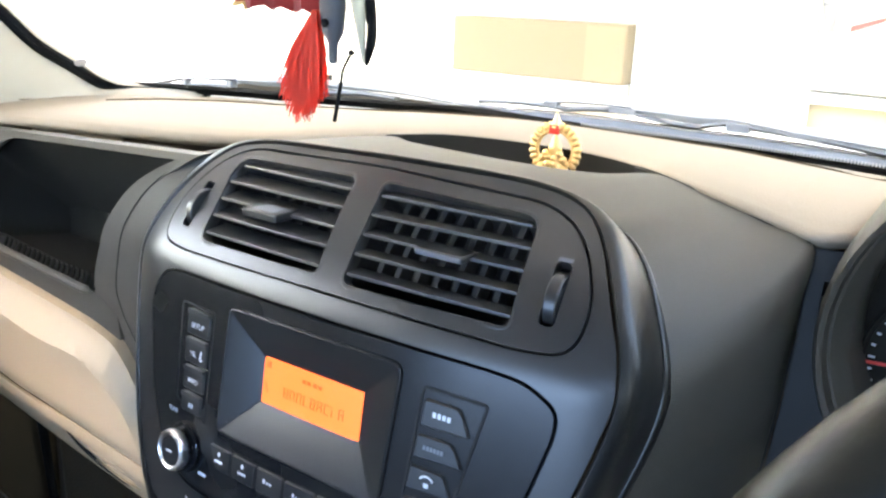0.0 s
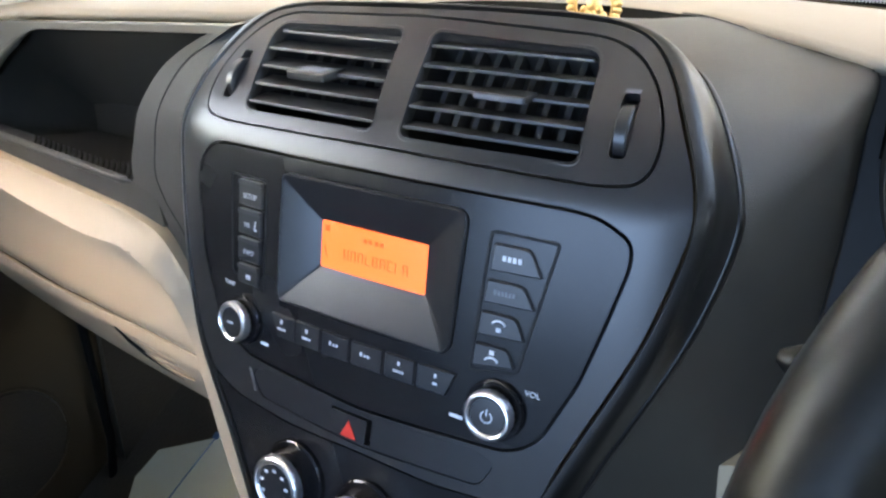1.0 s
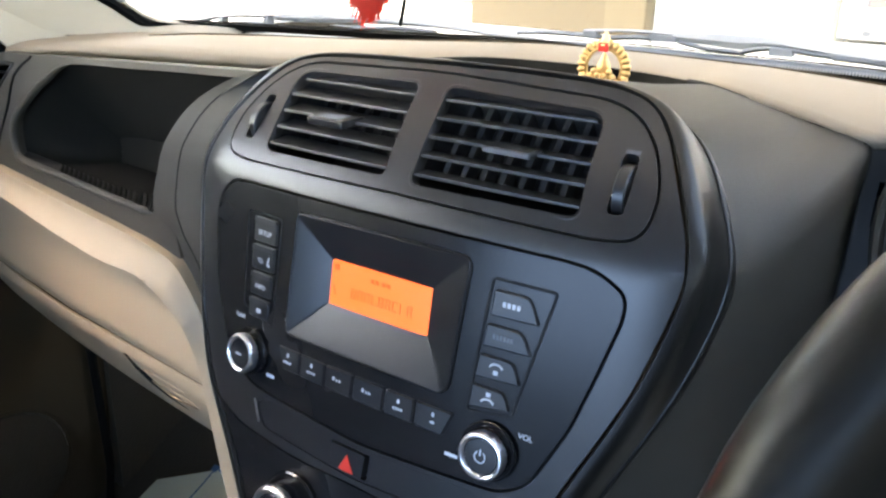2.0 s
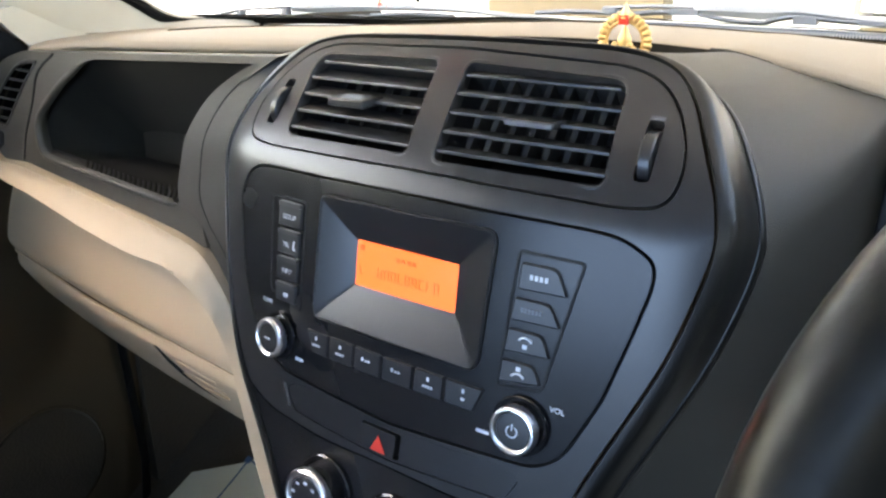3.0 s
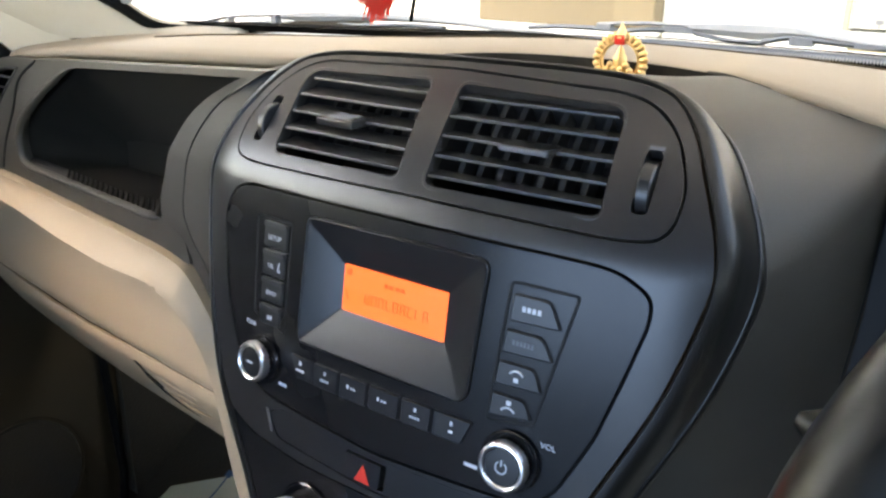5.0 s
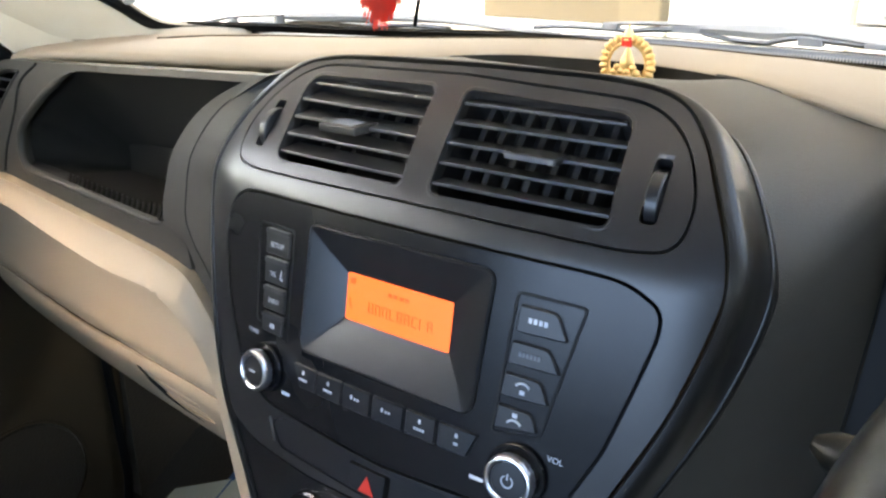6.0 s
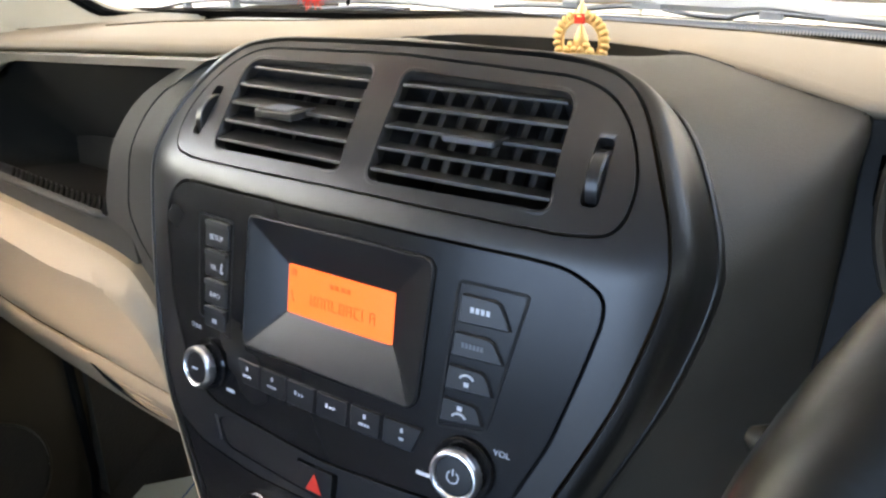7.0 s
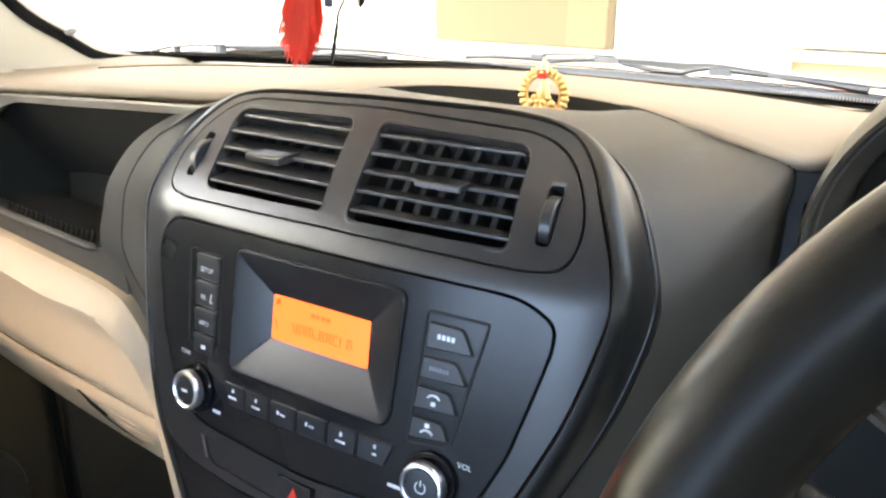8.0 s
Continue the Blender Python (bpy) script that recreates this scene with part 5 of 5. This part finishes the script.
# ---- wipers and cowl beyond the glass ----
cowl = thing("cowl", "pale grey cowl with a blue-grey strip drawn as glass reflection", "cowl panel")
part("cowl_panel", grid([[(x, base_y(x) + 0.03, 0.780) for x in np.linspace(-0.74, 0.74, 21)], [(x, base_y(x) + 0.10, 0.790) for x in np.linspace(-0.74, 0.74, 21)], [(x, base_y(x) + 0.20, 0.786) for x in np.linspace(-0.74, 0.74, 21)]], thick=(0, 0, -0.01)), WIPER, cowl)
tagged(part("bonnet", grid([[(x, base_y(x) + 0.20 + 0.9 * t, 0.784 - 0.10 * t * t - 0.10 * x * x - 0.02 * t) for x in np.linspace(-0.74, 0.74, 13)] for t in np.linspace(0, 1, 8)], thick=(0, 0, -0.02)), PAINT), "white painted bonnet in front of the windscreen", "bonnet")


def blade(top, low, name, parent, mat, dy=0.014):
    rows = []
    for a, b in zip(smoothline(top, 6), smoothline(low, 6)):
        rows.append([a, a + Vector((0, dy, -0.001)), b + Vector((0, dy, 0)), b, (a + b) / 2 + Vector((0, -0.004, 0))])
    return part(name, grid(rows, True), mat, parent, sharp=40)


def bar_along(line, high, name, parent, mat, dy=0.010):
    """A flat bar of even height that follows a line."""
    return blade([(x, y, z + high / 2) for x, y, z in line], [(x, y, z - high / 2) for x, y, z in line], name, parent, mat, dy)


def past_glass(*xz):
    """Points a little beyond the foot of the glass, given by x and z."""
    return [(x, base_y(x) + 0.056, z) for x, z in xz]


wl = thing("windscreen_wiper", "grey wiper, paled for glare, lying at the foot of the glass", "wiper", "windscreen wipers")
blade(past_glass((-0.563, 0.8233), (-0.523, 0.8267), (-0.450, 0.8278), (-0.338, 0.8237), (-0.260, 0.8174), (-0.195, 0.8137)), past_glass((-0.563, 0.8164), (-0.523, 0.8146), (-0.450, 0.8175), (-0.338, 0.8173), (-0.260, 0.8126), (-0.195, 0.8103)), "arm", wl, WIPER)
bar_along(past_glass((-0.683, 0.8085), (-0.636, 0.8173), (-0.568, 0.8208)), 0.0045, "yoke", wl, YOKE)
bar_along(past_glass((-0.641, 0.807), (-0.613, 0.8103), (-0.580, 0.8093), (-0.564, 0.8057)), 0.0040, "yoke", wl, YOKE)
bar_along(past_glass((-0.689, 0.8059), (-0.668, 0.8085), (-0.641, 0.807)), 0.0035, "yoke", wl, YOKE)
bar_along(past_glass((-0.450, 0.8116), (-0.385, 0.8142), (-0.338, 0.8123)), 0.0055, "yoke", wl, YOKE)
for x, z in ((-0.641, 0.8122), (-0.575, 0.8148)):
    part("pivot", box(-0.005, 0.005, -0.006, 0.006, -0.0056, 0.0056, m=pose(x, base_y(x) + 0.060, z)), YOKE, wl, bevel=0.0012)
bar_along(past_glass((-0.720, 0.8015), (-0.675, 0.8048), (-0.580, 0.8085), (-0.523, 0.8078), (-0.418, 0.8064), (-0.322, 0.8055), (-0.24, 0.804)), 0.0024, "rubber_lip", wl, RUBBER, 0.006)
wr = thing("windscreen_wiper", "broad grey wiper, paled for glare, beside the cowl grille", "wiper", "windscreen wipers")
blade(past_glass((-0.032, 0.8323), (0.006, 0.8339), (0.044, 0.8349), (0.076, 0.8345), (0.1095, 0.8300), (0.150, 0.8262), (0.215, 0.8235), (0.300, 0.8205), (0.420, 0.8150)), past_glass((-0.032, 0.8235), (0.006, 0.8215), (0.044, 0.8200), (0.076, 0.8240), (0.1095, 0.8236), (0.150, 0.8215), (0.215, 0.8190), (0.300, 0.8150), (0.420, 0.8080)), "arm", wr, WIPER)
bar_along(past_glass((-0.2235, 0.8190), (-0.181, 0.8217), (-0.141, 0.8215), (-0.113, 0.8205)), 0.0055, "yoke", wr, YOKE)
bar_along(past_glass((-0.138, 0.8264), (-0.106, 0.8288), (-0.065, 0.8303), (-0.032, 0.8299)), 0.0045, "yoke", wr, WIPER)
bar_along(past_glass((-0.113, 0.8195), (-0.075, 0.8238), (-0.040, 0.8243)), 0.0060, "yoke", wr, YOKE)
bar_along(past_glass((-0.026, 0.8225), (0.005, 0.8180), (0.046, 0.8170)), 0.0045, "yoke", wr, YOKE)
bar_along(past_glass((0.046, 0.8182), (0.075, 0.8245), (0.115, 0.8226), (0.170, 0.8200), (0.230, 0.8150)), 0.0065, "yoke", wr, YOKE)
for x, z, w, h in ((-0.130, 0.8238, 0.009, 0.0080), (-0.043, 0.8252, 0.016, 0.0070), (0.0855, 0.8215, 0.012, 0.0092), (0.1515, 0.8212, 0.016, 0.0052)):
    part("pivot", box(-w, w, -0.006, 0.006, -h / 2, h / 2, m=pose(x, base_y(x) + 0.058, z)), YOKE, wr, bevel=0.0012)
bar_along(past_glass((-0.184, 0.8150), (-0.077, 0.8158), (0.022, 0.8146), (0.112, 0.8142), (0.193, 0.8130), (0.300, 0.810)), 0.0014, "rubber_lip", wr, RUBBER, 0.006)
# smooth strip standing in for the glass edge's blue-grey reflection
blade(past_glass((-0.300, 0.8085), (-0.184, 0.8122), (-0.077, 0.8130), (0.022, 0.8122), (0.112, 0.8120), (0.193, 0.8110), (0.300, 0.808), (0.420, 0.803)), past_glass((-0.300, 0.790), (-0.184, 0.790), (-0.077, 0.790), (0.022, 0.790), (0.112, 0.790), (0.193, 0.790), (0.300, 0.790), (0.420, 0.790)), "sheen_strip", cowl, EDGESHEEN, 0.02)
# toothed edge strip along the foot of the glass
bm = bmesh.new()
for i in range(190):
    x = -0.06 + i * 0.0029
    box(x, x + 0.0013, base_y(x) - 0.0128, base_y(x) - 0.0113, 0.8135, 0.8170, bm)
part("edge_strip", grid([[(x, base_y(x) - 0.0112, 0.804), (x, base_y(x) - 0.0112, 0.8145)] for x in np.linspace(-0.08, 0.50, 40)], thick=(0, 0.003, 0)), RUBBER, wind)
tagged(part("edge_teeth", bm, plastic("pale_grey_mesh", (0.35, 0.34, 0.32), 0.6, 500, 0), wind, "pale toothed edge strip"), kind="stuff")

# ---- outside ----
tagged(part("ground", box(-60, 60, -60, 60, -0.32, -0.30), CONCRETE), "grey concrete ground", "ground", kind="structure")
tagged(part("building_wall", box(-9, 7, 4.35, 4.55, -0.30, 5.0), PLASTER), "white plastered building wall", "wall", kind="structure")
# added slab out of view; its edges set how much sky reaches the cabin
tagged(part("sky_blocker", box(-4.2, 1.0, -1.05, 4.34, 2.5, 2.62), PLASTER), "unseen white slab over the car, added to block skylight", "roof", kind="structure")
tagged(part("ledge", box(-4.2, -1.50, 3.90, 4.36, 0.40, 0.47), PLASTER, bevel=0.01), "white ledge on the wall", "ledge", kind="structure")
tagged(part("wall_pier", box(-1.48, -0.56, 4.05, 4.36, -0.30, 5.0), PLASTER), "white projecting wall pier", "wall", kind="structure")
crt = thing("carton", "closed tan cardboard carton on the ledge", "box")
part("carton_body", box(-2.60, -1.484, 3.95, 4.30, 0.47, 0.79), CARD, crt, bevel=0.008)
part("tape", box(-2.605, -1.482, 4.08, 4.16, 0.791, 0.793), PAPER, crt)
part("side_flap", box(-1.72, -1.49, 3.944, 3.949, 0.48, 0.775), plastic("darker_card", (0.19, 0.14, 0.085), 0.8, 60, 0.3), crt)
board = thing("notice_board", "framed notice board with faded pink and white sheets", "notice board")
part("board_back", box(-0.56, 0.60, 4.06, 4.08, 0.53, 1.6), PAPER, board)
part("board_frame", box(-0.585, -0.56, 4.03, 4.09, 0.52, 1.6), OCHRE, board, bevel=0.004)
part("board_shelf", box(-0.60, 0.9, 3.95, 4.09, 0.475, 0.515), PLASTER, board, bevel=0.004)
part("pink_sheet", box(-0.447, 0.02, 4.050, 4.056, 0.685, 0.800), PINK, board)
part("pink_sheet", box(-0.545, -0.495, 4.050, 4.056, 0.800, 0.915), PINK, board)
for loop in (((-0.424, 0.809), (-0.283, 0.864), (-0.283, 0.880), (-0.424, 0.835)), ((-0.283, 0.868), (0.02, 0.985), (0.02, 1.0), (-0.283, 0.878))):
    bm = bmesh.new()
    bm.faces.new([bm.verts.new((x, 4.046, z)) for x, z in loop])
    part("red_stripe", bm, REDINK, board)
for x0, x1, z0, z1 in ((-0.503, -0.497, 0.812, 0.887), (-0.445, -0.435, 0.683, 0.712), (-0.446, -0.412, 0.552, 0.572), (-0.432, -0.427, 0.535, 0.552), (-0.56, -0.515, 0.922, 0.936), (-0.548, -0.50, 0.792, 0.796), (-0.40, 0.02, 0.672, 0.676), (-0.36, 0.02, 0.660, 0.663), (-0.535, -0.515, 0.825, 0.845), (-0.548, -0.52, 0.757, 0.762), (-0.33, -0.30, 0.925, 0.945)):
    part("marking", box(x0, x1, 4.044, 4.047, z0, z1), GREYINK, board)
part("sheet", box(0.07, 0.40, 4.050, 4.056, 0.56, 1.0), PINK, board)
tagged(part("wall_below_board", box(-0.56, 2.0, 4.10, 4.34, -0.30, 0.475), OCHRE), "ochre painted wall below the notice board", "wall", kind="structure")
sign = thing("wall_sign", "small red and grey sign on the white wall", "sign")
part("sign_mark", box(-2.74, -2.68, 4.33, 4.345, 0.60, 0.66), REDINK, sign)
part("sign_mark", box(-2.72, -2.69, 4.33, 4.345, 0.50, 0.56), GREYINK, sign)
part("sign_mark", box(-3.05, -2.80, 4.33, 4.345, 0.55, 0.60), PINK, sign)
